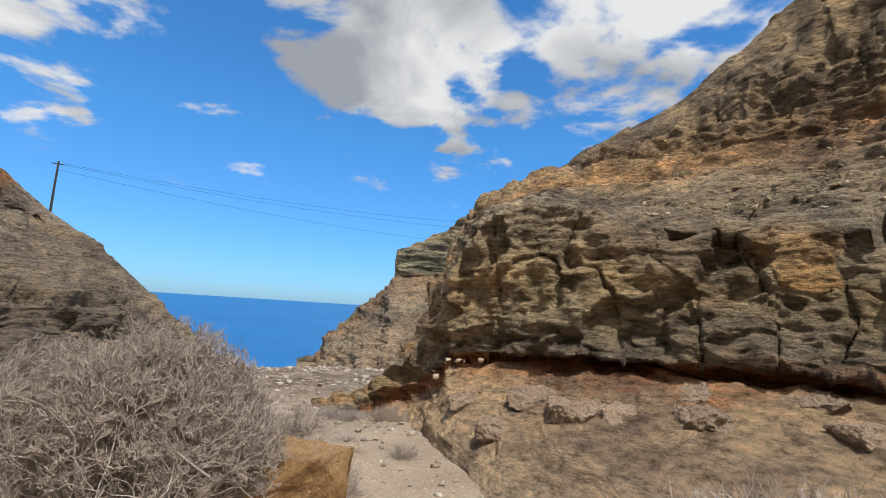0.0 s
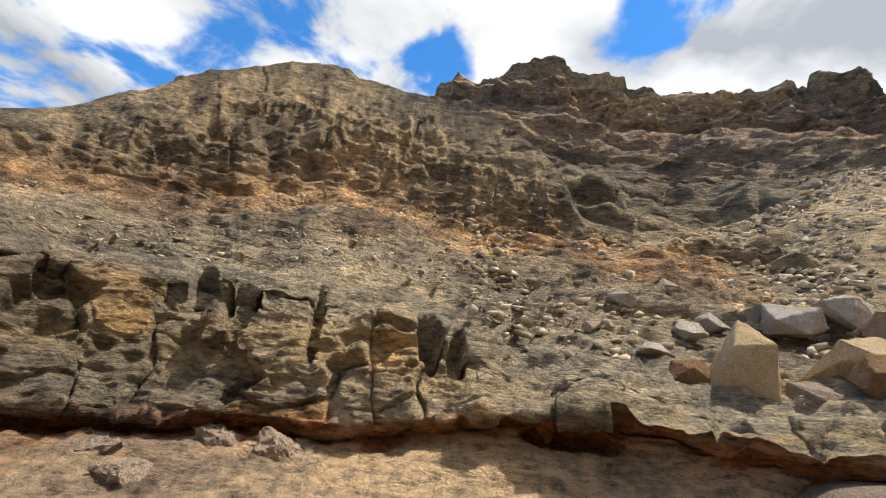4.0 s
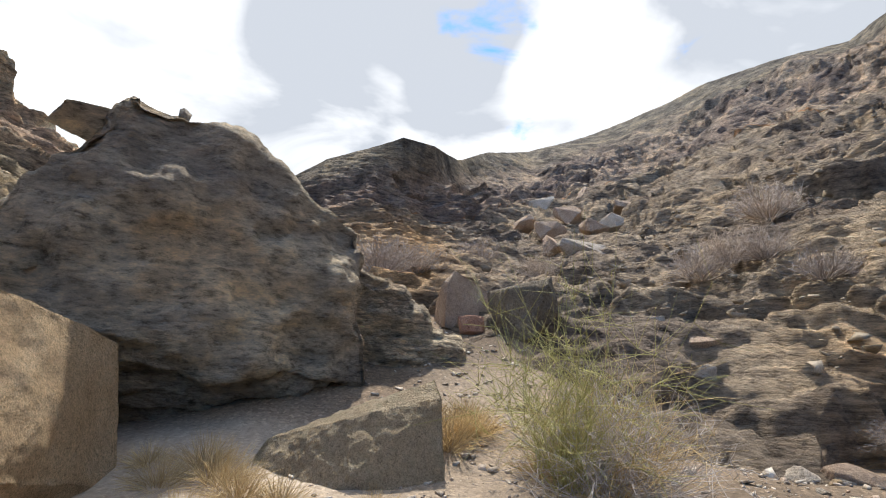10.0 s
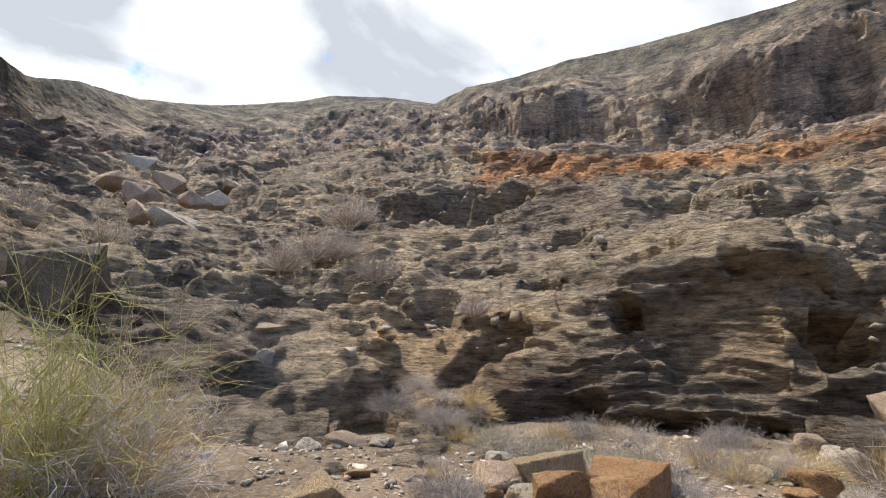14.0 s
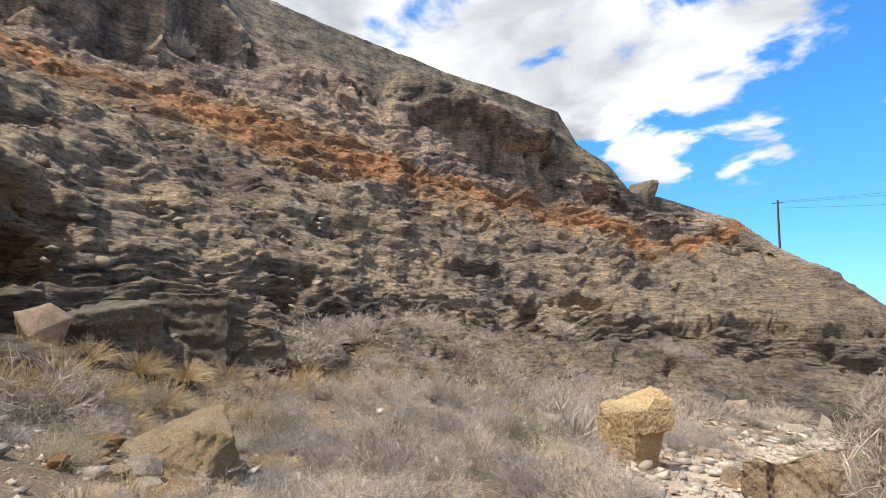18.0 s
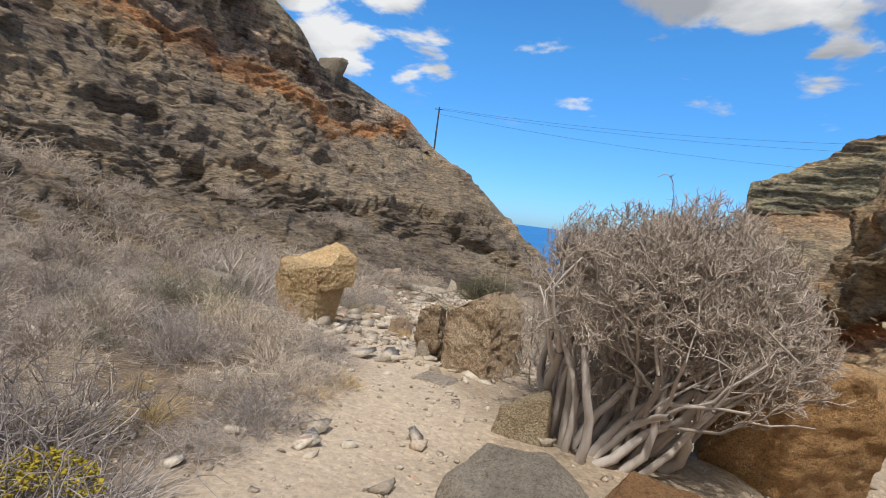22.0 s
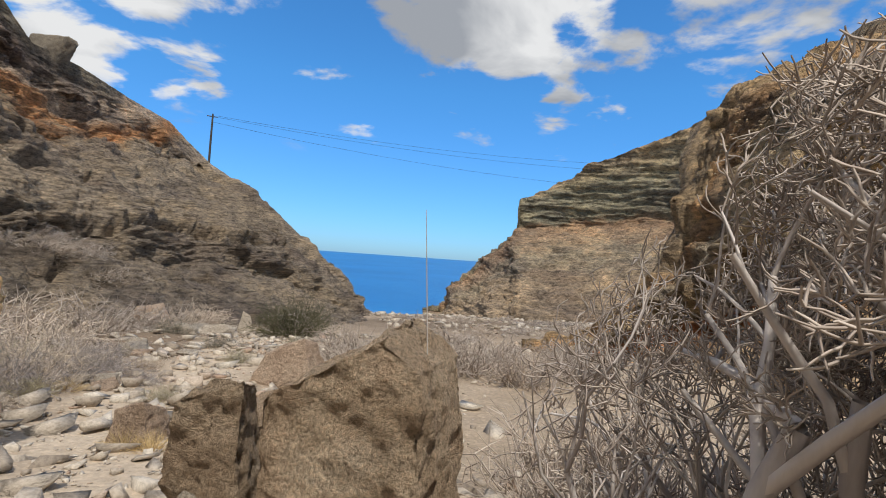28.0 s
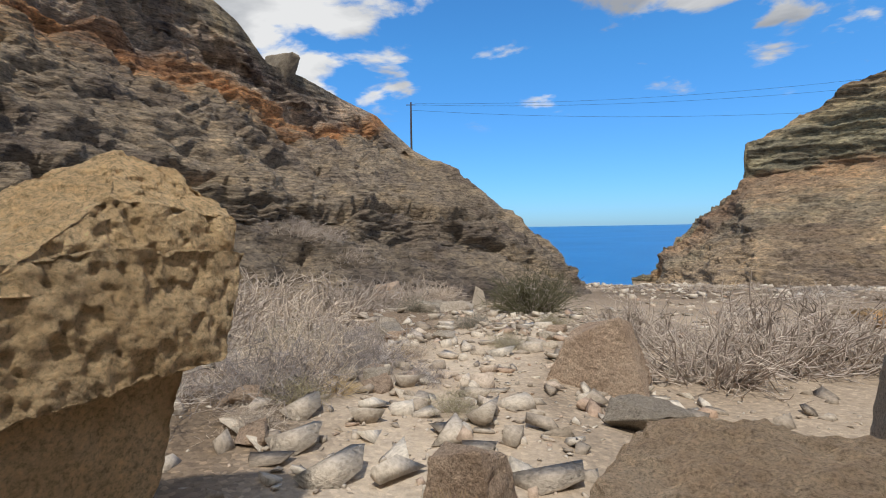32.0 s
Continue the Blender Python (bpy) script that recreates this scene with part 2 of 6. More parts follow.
def cliff_material(name, beds, count, coarse=1.0, layered=0.6, streaks=0.0, chips=0.4, blotch=0.8, soft_foot=0.0):
    """Bedded rock. beds: colours along the attribute "bed", which runs from 0 to count up the slope."""
    m, t, b = material(name, 0.95)
    at = t.nodes.new("ShaderNodeAttribute")
    at.attribute_name = "bed"
    co = stretched(t, 1, 1, 1)
    wob = tex(t, 0.35 / coarse, 5, 0.6, co)
    patch = tex(t, 0.8 / coarse, 7, 0.68, stretched(t, 0.8, 0.8, 1.3))
    fine = tex(t, 4.5 / coarse, 8, 0.74, stretched(t, 0.6, 0.6, 1.6))
    lam = tex(t, 2.2 / coarse, 6, 0.7, stretched(t, 0.25, 0.25, 2.6))
    crack = tex(t, 0.9 / coarse, coord=stretched(t, 1, 1, 1.8), kind="ShaderNodeTexVoronoi")
    crack.feature = "DISTANCE_TO_EDGE"
    pos = calc(t, "ADD", at.outputs["Fac"], calc(t, "MULTIPLY_ADD", wob.outputs["Fac"], 0.8, -0.4))
    pos = calc(t, "ADD", pos, calc(t, "MULTIPLY_ADD", lam.outputs["Fac"], 0.8 * layered, -0.4 * layered))
    base = ramp(t, calc(t, "DIVIDE", pos, float(count)), beds)
    broad = tex(t, 0.13 / coarse, 4, 0.6, stretched(t, 1, 1, 1.6))
    base = mixc(t, 1.0, base, ramp(t, broad.outputs["Fac"], [(0.36, (0.62, 0.6, 0.63)), (0.5, (1.0, 0.99, 0.97)), (0.64, (1.28, 1.22, 1.1))]), "MULTIPLY")
    varnish = ramp(t, patch.outputs["Fac"], [(0.36, (0.42, 0.41, 0.40)), (0.46, (0.95, 0.95, 0.95)), (0.62, (1.38, 1.34, 1.25))])
    col = mixc(t, blotch, base, varnish, "MULTIPLY")
    grain = ramp(t, fine.outputs["Fac"], [(0.34, (0.34, 0.32, 0.3)), (0.47, (0.95, 0.95, 0.95)), (0.66, (1.5, 1.47, 1.4))])
    col = mixc(t, 1.0, col, grain, "MULTIPLY")
    lamc = ramp(t, lam.outputs["Fac"], [(0.36, (0.42, 0.4, 0.385)), (0.47, (0.95, 0.94, 0.93)), (0.66, (1.25, 1.22, 1.15))])
    col = mixc(t, layered, col, lamc, "MULTIPLY")
    if streaks:                                 # rain-washed varnish hanging down the crags
        run = tex(t, 0.55, 6, 0.62, stretched(t, 1, 1, 0.09))
        dark = ramp(t, run.outputs["Fac"], [(0.38, (0.42, 0.41, 0.43)), (0.5, (0.9, 0.88, 0.88)), (0.6, (1.28, 1.2, 1.1))])
        high = ramp(t, calc(t, "DIVIDE", pos, float(count)), [(0.64, (0, 0, 0)), (0.74, (streaks, streaks, streaks))])
        col = mixc(t, high, col, mixc(t, 1.0, col, dark, "MULTIPLY"))
    # broken chips: each its own shade, with dark joints between them
    warp = t.nodes.new("ShaderNodeVectorMath")
    warp.operation = "MULTIPLY_ADD"
    t.links.new(fine.outputs["Color"], warp.inputs[0])
    warp.inputs[1].default_value = (0.5 * coarse, 0.5 * coarse, 0.35 * coarse)
    t.links.new(stretched(t, 1, 1, 2.4), warp.inputs[2])
    chip = tex(t, 2.9 / coarse, coord=warp.outputs[0], kind="ShaderNodeTexVoronoi")
    chips = calc(t, "MULTIPLY", chips, ramp(t, at.outputs["Fac"], [(0.85 if soft_foot else 0.0, (1 - soft_foot,) * 3), (1.0, (1, 1, 1))]))
    joint = tex(t, 2.9 / coarse, coord=warp.outputs[0], kind="ShaderNodeTexVoronoi")
    joint.feature = "DISTANCE_TO_EDGE"
    one = t.nodes.new("ShaderNodeSeparateColor")
    t.links.new(chip.outputs["Color"], one.inputs[0])
    col = mixc(t, chips, col, mixc(t, 1.0, col, ramp(t, one.outputs[0], [(0.0, (0.58, 0.57, 0.56)), (0.45, (0.98, 0.97, 0.96)), (1.0, (1.42, 1.38, 1.3))]), "MULTIPLY"))
    col = mixc(t, chips, col, mixc(t, 1.0, col, ramp(t, joint.outputs["Distance"], [(0.0, (0.45, 0.43, 0.41)), (0.03, (1, 1, 1))]), "MULTIPLY"))
    ochre = t.nodes.new("ShaderNodeAttribute")  # yellowish broken faces; also brightens west cave walls and gully slope
    ochre.attribute_name = "ochre"
    col = mixc(t, ochre.outputs["Fac"], col, mixc(t, 1.0, col, (1.42, 1.14, 0.80), "MULTIPLY"))
    t.links.new(col, b.inputs["Base Color"])
    grit = tex(t, 11.0 / coarse, 8, 0.72, stretched(t, 0.7, 0.7, 1.5))
    lum = calc(t, "ADD", grit.outputs["Fac"], calc(t, "MULTIPLY", fine.outputs["Fac"], 1.6))
    lum = calc(t, "ADD", lum, calc(t, "MULTIPLY", calc(t, "MINIMUM", joint.outputs["Distance"], 0.12), calc(t, "MULTIPLY", chips, 5.0)))
    lum = calc(t, "ADD", lum, calc(t, "MULTIPLY", one.outputs[1], calc(t, "MULTIPLY", chips, 0.5)))
    lum = calc(t, "ADD", lum, calc(t, "MULTIPLY", lam.outputs["Fac"], 1.5 * layered))
    lum = calc(t, "ADD", lum, calc(t, "MULTIPLY", calc(t, "MINIMUM", crack.outputs["Distance"], 0.06), 2.0))
    bumped(t, b, lum, 1.0, 0.26 * coarse)
    return m


def rock_material(name, low, mid, high, stain=None, scale=1.0, bump=0.06, cracks=0.4):
    m, t, b = material(name, 0.92)
    co = stretched(t, 1, 1, 1)
    big = tex(t, 1.6 * scale, 6, 0.65, co)
    fine = tex(t, 15 * scale, 9, 0.76, co)
    grit = tex(t, 45 * scale, 5, 0.7, co)
    pits = tex(t, 7 * scale, coord=co, kind="ShaderNodeTexVoronoi")
    col = ramp(t, big.outputs["Fac"], [(0.32, low), (0.5, mid), (0.66, high)])
    col = mixc(t, 1.0, col, ramp(t, fine.outputs["Fac"], [(0.3, (0.62, 0.6, 0.58)), (0.47, (0.98, 0.98, 0.98)), (0.7, (1.25, 1.23, 1.19))]), "MULTIPLY")
    col = mixc(t, 0.9, col, ramp(t, grit.outputs["Fac"], [(0.34, (0.5, 0.48, 0.46)), (0.5, (1, 1, 1)), (0.7, (1.25, 1.23, 1.2))]), "MULTIPLY")
    crack = tex(t, 2.6 * scale, coord=co, kind="ShaderNodeTexVoronoi")
    crack.feature = "DISTANCE_TO_EDGE"
    rough_edge = calc(t, "ADD", crack.outputs["Distance"], calc(t, "MULTIPLY_ADD", fine.outputs["Fac"], 0.3, -0.13))
    col = mixc(t, cracks, col, ramp(t, rough_edge, [(0.0, (0.4, 0.37, 0.34)), (0.03, (1, 1, 1))]), "MULTIPLY")
    if stain:
        spots = tex(t, 2.3 * scale, 7, 0.72, co)
        col = mixc(t, ramp(t, spots.outputs["Fac"], [(0.5, (0, 0, 0)), (0.72, (0.65, 0.65, 0.65))]), col, stain)
    info = t.nodes.new("ShaderNodeObjectInfo")
    col = mixc(t, 1.0, col, ramp(t, info.outputs["Random"], [(0, (0.85, 0.84, 0.83)), (1, (1.12, 1.1, 1.06))]), "MULTIPLY")
    t.links.new(col, b.inputs["Base Color"])
    h = calc(t, "ADD", calc(t, "MULTIPLY", fine.outputs["Fac"], 1.8), calc(t, "MULTIPLY", calc(t, "MINIMUM", pits.outputs["Distance"], 0.35), 0.9))
    h = calc(t, "ADD", h, calc(t, "MULTIPLY", grit.outputs["Fac"], 0.5))
    bumped(t, b, h, 1.0, bump)
    return m


east_rock = cliff_material("bedded_rock_east", [
    (0.0, (0.62, 0.48, 0.335)), (0.16, (0.66, 0.48, 0.31)), (0.2, (0.62, 0.28, 0.14)), (0.34, (0.50, 0.25, 0.14)), (0.41, (0.40, 0.345, 0.26)),
    (0.50, (0.50, 0.385, 0.24)), (0.60, (0.46, 0.395, 0.305)), (0.71, (0.54, 0.44, 0.315)), (0.77, (0.60, 0.385, 0.215)), (0.85, (0.45, 0.35, 0.235)), (1.0, (0.32, 0.265, 0.195))], 5, 1.0, 0.5, 0.8, 0.4, 0.85, 1.0)
west_rock = cliff_material("bedded_rock_west", [
    (0.0, (0.29, 0.24, 0.19)), (0.12, (0.315, 0.262, 0.21)), (0.24, (0.40, 0.335, 0.268)), (0.42, (0.40, 0.33, 0.262)), (0.46, (0.41, 0.315, 0.225)), (0.53, (0.56, 0.29, 0.145)), (0.6, (0.45, 0.27, 0.16)), (0.66, (0.44, 0.36, 0.30)), (0.74, (0.48, 0.395, 0.335)), (0.83, (0.42, 0.35, 0.295)),
    (0.92, (0.26, 0.235, 0.195)), (1.0, (0.23, 0.21, 0.175))], 4, 1.0, 0.9, 0.9, 0.4, 0.55)
far_rock = cliff_material("bedded_rock_far", [
    (0.0, (0.44, 0.34, 0.225)), (0.3, (0.37, 0.31, 0.225)), (0.6, (0.50, 0.36, 0.265)), (0.8, (0.53, 0.39, 0.285)), (0.92, (0.60, 0.42, 0.27)), (1.0, (0.68, 0.57, 0.42))], 3, 2.0)
head_rock = cliff_material("bedded_rock_headland", [
    (0.0, (0.36, 0.285, 0.215)), (0.12, (0.40, 0.31, 0.225)), (0.2, (0.34, 0.29, 0.22)), (0.29, (0.44, 0.315, 0.215)), (0.34, (0.45, 0.30, 0.19)), (0.4, (0.31, 0.285, 0.205)), (0.6, (0.36, 0.33, 0.245)), (0.8, (0.42, 0.35, 0.235)), (1.0, (0.44, 0.33, 0.22))], 3, 2.5, 0.4)


def ground_material():
    m, t, b = material("sandy_ground", 0.95)
    co = stretched(t, 1, 1, 1)
    big = tex(t, 0.5, 5, 0.6, co)
    fine = tex(t, 12, 8, 0.7, co)
    at = t.nodes.new("ShaderNodeAttribute")
    at.attribute_name = "track"
    soil = ramp(t, big.outputs["Fac"], [(0.3, (0.12, 0.092, 0.066)), (0.5, (0.18, 0.135, 0.095)), (0.7, (0.25, 0.185, 0.13))])
    sand = ramp(t, big.outputs["Fac"], [(0.3, (0.42, 0.335, 0.25)), (0.7, (0.52, 0.43, 0.33))])
    col = mixc(t, at.outputs["Fac"], soil, sand)
    peb = tex(t, 24, coord=co, kind="ShaderNodeTexVoronoi")
    hue = t.nodes.new("ShaderNodeSeparateColor")
    t.links.new(peb.outputs["Color"], hue.inputs[0])
    speck = ramp(t, hue.outputs[0], [(0.0, (0.6, 0.58, 0.56)), (0.6, (1.0, 0.99, 0.97)), (0.85, (1.15, 1.13, 1.1)), (1.0, (1.7, 1.65, 1.55))])
    col = mixc(t, calc(t, "MULTIPLY_ADD", at.outputs["Fac"], -0.5, 0.75), col, mixc(t, 1.0, col, speck, "MULTIPLY"))
    col = mixc(t, 0.7, col, ramp(t, fine.outputs["Fac"], [(0.28, (0.6, 0.58, 0.56)), (0.5, (1, 1, 1)), (0.72, (1.2, 1.18, 1.14))]), "MULTIPLY")
    t.links.new(col, b.inputs["Base Color"])
    bumped(t, b, calc(t, "SUBTRACT", fine.outputs["Fac"], calc(t, "MULTIPLY", peb.outputs["Distance"], 0.3)), 0.7, 0.04)
    return m


ground_mat = ground_material()


def sea_material():
    m, t, b = material("sea_water", 0.12)
    co = stretched(t, 1, 1, 1)
    w = tex(t, 0.35, 6, 0.65, co)
    t.links.new(ramp(t, tex(t, 0.012, 4, 0.5, co).outputs["Fac"], [(0.3, (0.006, 0.10, 0.30)), (0.7, (0.012, 0.15, 0.40))]), b.inputs["Base Color"])
    b.inputs["Specular IOR Level"].default_value = 0.3
    b.inputs["Roughness"].default_value = 0.35
    bumped(t, b, w.outputs["Fac"], 0.5, 0.6)
    return m


sea_mat = sea_material()

# ---- ground ----
def bed_line(y):
    return np.interp(y, [-60, -24, -16, -14, -13, -11.7, -10, -8, -7, -5, -1.5, -0.5, 0.6, 1.6, 2.9, 5.5, 7, 9, 12, 16, 20, 26, 31, 53, 75, 95, 112, 150], [12, 5.2, 3.6, 3.0, 2.6, 1.95, 1.3, 0.55, 0.34, 0.08, 0.0, -0.2, -0.75, -1.2, -1.52, -1.75, -1.85, -2.05, -2.5, -2.78, -3.1, -3.9, -4.4, -6.3, -8.7, -11.2, -13.4, -18.5])


def track_x(y):
    return np.interp(y, [-14, -11.7, -9, -7, -5, -1.5, -0.4, 0.6, 1.6, 2.9, 5.5, 7, 9, 14, 20, 31, 60], [-1.6, -1.5, -1.3, -0.75, -0.3, 0.0, -0.8, -2.2, -3.0, -3.6, -3.9, -4.2, -5.6, -6.8, -7.2, -8.0, -3.0])


def ground_height(x, y):
    x, y = np.asarray(x, float), np.asarray(y, float)
    left = np.maximum(0, track_x(y) - 1.2 - x)
    up = np.maximum(0, bed_line(np.minimum(y, -8.0)) - 0.55) * np.where(x > -1.2, smooth(3.2, 7.5, x + 1.2), smooth(1.2, 4.6, -1.2 - x))
    h = bed_line(y + 0.15 * np.minimum(left, 8) * (1 - smooth(3, 9, y)))
    right = np.maximum(0, x - track_x(y) - 1.6)
    h = h - up + (0.04 + 0.18 * smooth(-2, 5, y)) * np.maximum(0, left - 5) / (1 + np.maximum(0, left - 5) / 30) - 1.9 * smooth(1.8, 5, right) * smooth(-9, -4, y) * (1 - smooth(4, 13, y))
    on = np.exp(-((x - track_x(y)) / 1.3) ** 2)
    h = h + 0.10 * fbm(x / 1.6, y / 1.6, x * 0, 4, 71) * (1 - 0.75 * on) + (0.12 + 0.28 * smooth(6, 14, y)) * fbm(x / 9, y / 9, x * 0, 3, 77) * (1 - on)
    return h


def ground_at(x, y):
    return float(ground_height(np.array([x]), np.array([y]))[0])


# ---- the lie of the land: bearing (degrees clockwise from the sea), distance, height in metres ----
EAST_FOOT = [(2, 25, -6.0), (12, 21, -4.2), (16, 17, -3.4), (20, 14.5, -3.0), (27, 11.5, -2.7), (40, 10, -2.4), (60, 9, -1.8), (80, 9.5, -1.6), (95, 12, -1.4), (115, 13.2, -1.2), (135, 14.0, -0.6), (152, 15.5, 0)]
EAST_SEAM = [(2, 27, -5.6), (12, 26, -3.7), (16, 22, -2.4), (20, 19, -0.3), (34, 17, 0.0), (45, 16.1, 0.1), (55, 16.0, 0.2), (62, 15.4, 0.4), (77, 14.5, 0.3), (90, 14.2, 0.8), (105, 14.1, 1.1), (113, 14.5, 0.7), (135, 16, 0.7), (152, 18, 1.2)]
EAST_LIP = [(2, 27, -5.4), (12, 26.2, -3.5), (16, 22.3, -1.9), (20, 18.6, 0.0), (34, 15.6, 0.4), (45, 15.2, 0.5), (55, 15.1, 0.6), (62, 14.6, 0.8), (77, 13.6, 0.7), (90, 13.3, 1.2), (105, 13.2, 1.4), (113, 13.6, 1.0), (135, 14.8, 1.1), (152, 17, 1.5)]
EAST_BENCH = [(2, 27.5, -5.3), (12, 26.5, -3.3), (16, 23, -1.0), (18.5, 22, 0.5), (20, 19.1, 3.15), (21.5, 18.7, 4.33), (24, 18.2, 4.69), (30, 17.7, 5.24), (38, 17.1, 4.69), (45, 16.8, 4.51), (55, 16.8, 4.15), (62, 16.4, 4.51), (70, 15.7, 4.33), (80, 15.1, 3.78), (90, 14.6, 2.69), (95, 15.5, 2.3), (105, 15.3, 2.0), (113, 15.4, 1.4), (135, 17, 2.2), (152, 19, 2.5)]
EAST_APRON = [(2, 28, -5.2), (12, 27, -3.1), (16, 24, -0.8), (18.5, 24, 1.0), (20, 25, 4.1), (21.5, 25, 5.7), (24, 25, 6.5), (30, 25, 7.5), (40, 26, 8.9), (48, 26, 9.5), (55, 26, 9.9), (62, 26, 10.7), (73, 26, 11.7), (87, 26, 11.0), (99, 26, 10.1), (110, 27, 9.0), (120, 29, 8.7), (127, 30, 8.4), (135, 30, 7.3), (152, 30, 6.3)]
EAST_BROW = [(2, 29, -5.1), (12, 28, -3.0), (16, 26, -0.6), (18.5, 27, 1.5), (20, 30, 5.2), (21.5, 32, 7.1), (24, 34, 8.7), (30, 36, 10.7), (35, 33, 12.5), (44, 31, 14.4), (50, 30, 16.5), (56, 30, 19.2), (64, 30, 21.4), (69, 30, 22.2), (77, 30, 21.5), (84, 30, 21.0), (93, 29, 18.4), (98, 28, 15.5), (101.5, 27.5, 11.8), (110, 29, 10.6), (120, 31, 10.4), (135, 32, 8.3), (152, 32, 7.1)]
FAR_FOOT = [(80, 27, 8.7), (99, 27, 8.2), (110, 27, 6.7), (120, 27, 5.8), (135, 26, 4.7), (152, 26, 4.2), (172, 28, 4.4)]
FAR_MID = [(80, 40, 20.2), (90, 38, 20.4), (99, 38, 18.8), (110, 40, 16.9), (120, 42, 17.2), (127, 44, 19.3), (137, 46, 17.3), (146, 48, 13.5), (152, 48, 11.7), (172, 46, 10.4)]
FAR_CRAG = [(80, 52, 32.7), (85, 50, 31.5), (90, 50, 34.0), (99, 50, 34.0), (104, 52, 33.0), (109, 55, 32.6), (120, 60, 32.9), (126, 62, 32.5), (132, 64, 31.3), (137, 65, 29.6), (145, 66, 24.7), (152, 66, 20.4), (172, 66, 16.7)]
FAR_TOP = [(80, 54, 35.9), (85, 52, 37.1), (90, 52, 40.0), (99, 52, 41.1), (104, 54, 39.6), (109, 57, 39.5), (120, 62, 40.1), (125, 64, 39.3), (127, 64, 40.9), (130, 66, 40.7), (132, 66, 37.2), (137, 68, 35.4), (143, 70, 31.5), (145, 70, 28.5), (149, 70, 26.0), (158, 70, 22.9), (172, 70, 20.3)]
WEST_FOOT = [(-200, 14, 2.6), (-185, 13.5, 3.0), (-173, 13, 2.9), (-165, 11.5, 1.9), (-158, 9.3, 0.9), (-150, 8.4, 0.5), (-142, 8.4, 0.35), (-133, 9, 0.25), (-126, 11.3, 0.1), (-119, 12.4, 0.1), (-111, 13, 0.0), (-98, 13, 0.5), (-90, 14, 1.0), (-79, 17, 1.0), (-66, 20, 0.4), (-56, 24, 0.4), (-40, 32, -0.4), (-27, 40, -1.4), (-13, 50, -2.9), (-8, 53, -5.2), (-2, 56, -9.3)]
WEST_BENCH = [(-200, 16, 4.0), (-185, 16, 4.4), (-173, 17, 4.7), (-165, 17, 4.0), (-155, 16, 2.8), (-148, 14.5, 1.6), (-139, 14.5, 1.8), (-130, 14.5, 1.9), (-125, 15, 2.2), (-119, 15, 2.8), (-111, 15, 4.2), (-98, 15, 4.5), (-90, 16, 3.2), (-79, 19, 2.8), (-66, 23, 2.7), (-56, 27, 2.4), (-40, 35, 1.5), (-27, 43, 0.7), (-13, 52, -1.0), (-8, 54.5, -4.0), (-2, 57, -9.1)]
WEST_BAND = [(-200, 26, 7.0), (-185, 25, 8.2), (-173, 28, 8.5), (-165, 32, 10.1), (-155, 34, 11.9), (-148, 34, 13.2), (-139, 33, 14.2), (-125, 32, 13.5), (-112, 32, 13.8), (-100, 33, 13.5), (-90, 34, 13.2), (-81, 35, 12.7), (-74, 36, 12.4), (-63, 40, 12.5), (-50, 46, 11.2), (-37, 56, 10.5), (-32, 60, 9.1), (-20, 76, 7.9), (-13, 60, 1.3), (-8, 60, -3.2), (-2, 58, -9.0)]
WEST_CRAG = [(-200, 32, 10.7), (-185, 30, 13.0), (-173, 38, 15.3), (-165, 50, 20.7), (-155, 56, 24.7), (-148, 58, 27.3), (-139, 56, 28.8), (-125, 48, 24.9), (-107, 44, 20.5), (-90, 44, 20.0), (-68, 46, 19.9), (-57, 50, 17.4), (-50, 54, 16.2), (-44, 58, 16.2), (-36, 64, 15.5), (-32, 66, 13.1), (-20, 82, 9.5), (-13, 66, 2.7), (-8, 64, -2.6), (-2, 59, -8.9)]
WEST_TOP = [(-200, 38, 13.8), (-195, 36, 15.2), (-190, 34, 16.6), (-181, 33, 18.5), (-177, 35, 18.9), (-174, 45, 22.6), (-170, 60, 30.8), (-165, 72, 36.3), (-157, 80, 43.1), (-145, 80, 47.9), (-136, 76, 46.3), (-132, 76, 45.6), (-128, 66, 42.7), (-115, 60, 41.5), (-98, 56, 38.7), (-81, 56, 36.9), (-66, 56, 33.1), (-57, 58, 31.1), (-46, 60, 28.0), (-41, 62, 26.5), (-39, 64, 22.8), (-35.5, 65, 20.1), (-33, 67, 16.8), (-30, 70, 16.6), (-23, 82, 15.1), (-19, 88, 11.1), (-13, 72, 3.5), (-8, 68, -2.2), (-5, 64, -5.6), (-2, 60, -8.8)]
HEAD_FOOT = [(4, 132, -17.5), (7, 118, -14.5), (10, 104, -12.8), (15, 96, -12.3), (22, 92, -12.0), (35, 85, -11.0)]
HEAD_LOW = [(6, 147, -15.5), (7, 148, -8.1), (10, 150, -0.9), (14, 152, 8.1), (15, 153, 9.8), (22, 153, 12.2), (35, 145, 14.2)]
HEAD_STEP = [(6.05, 147.5, -15.4), (7.05, 148.5, -8.0), (10.05, 151, -0.7), (14.9, 153, 9.3), (15.05, 154, 18.8), (22, 154, 24.0), (35, 146, 27.2)]
HEAD_TOP = [(6.1, 149, -15.5), (7.1, 151, -8.0), (10.1, 154, -0.7), (14.9, 157, 9.7), (15.05, 157, 19.9), (18, 158, 24.3), (22, 156, 31.3), (30, 150, 38.3), (35, 148, 43.9)]


def line(table, b):
    k = np.array(table)
    return np.interp(b, k[:, 0], k[:, 1]), np.interp(b, k[:, 0], k[:, 2])


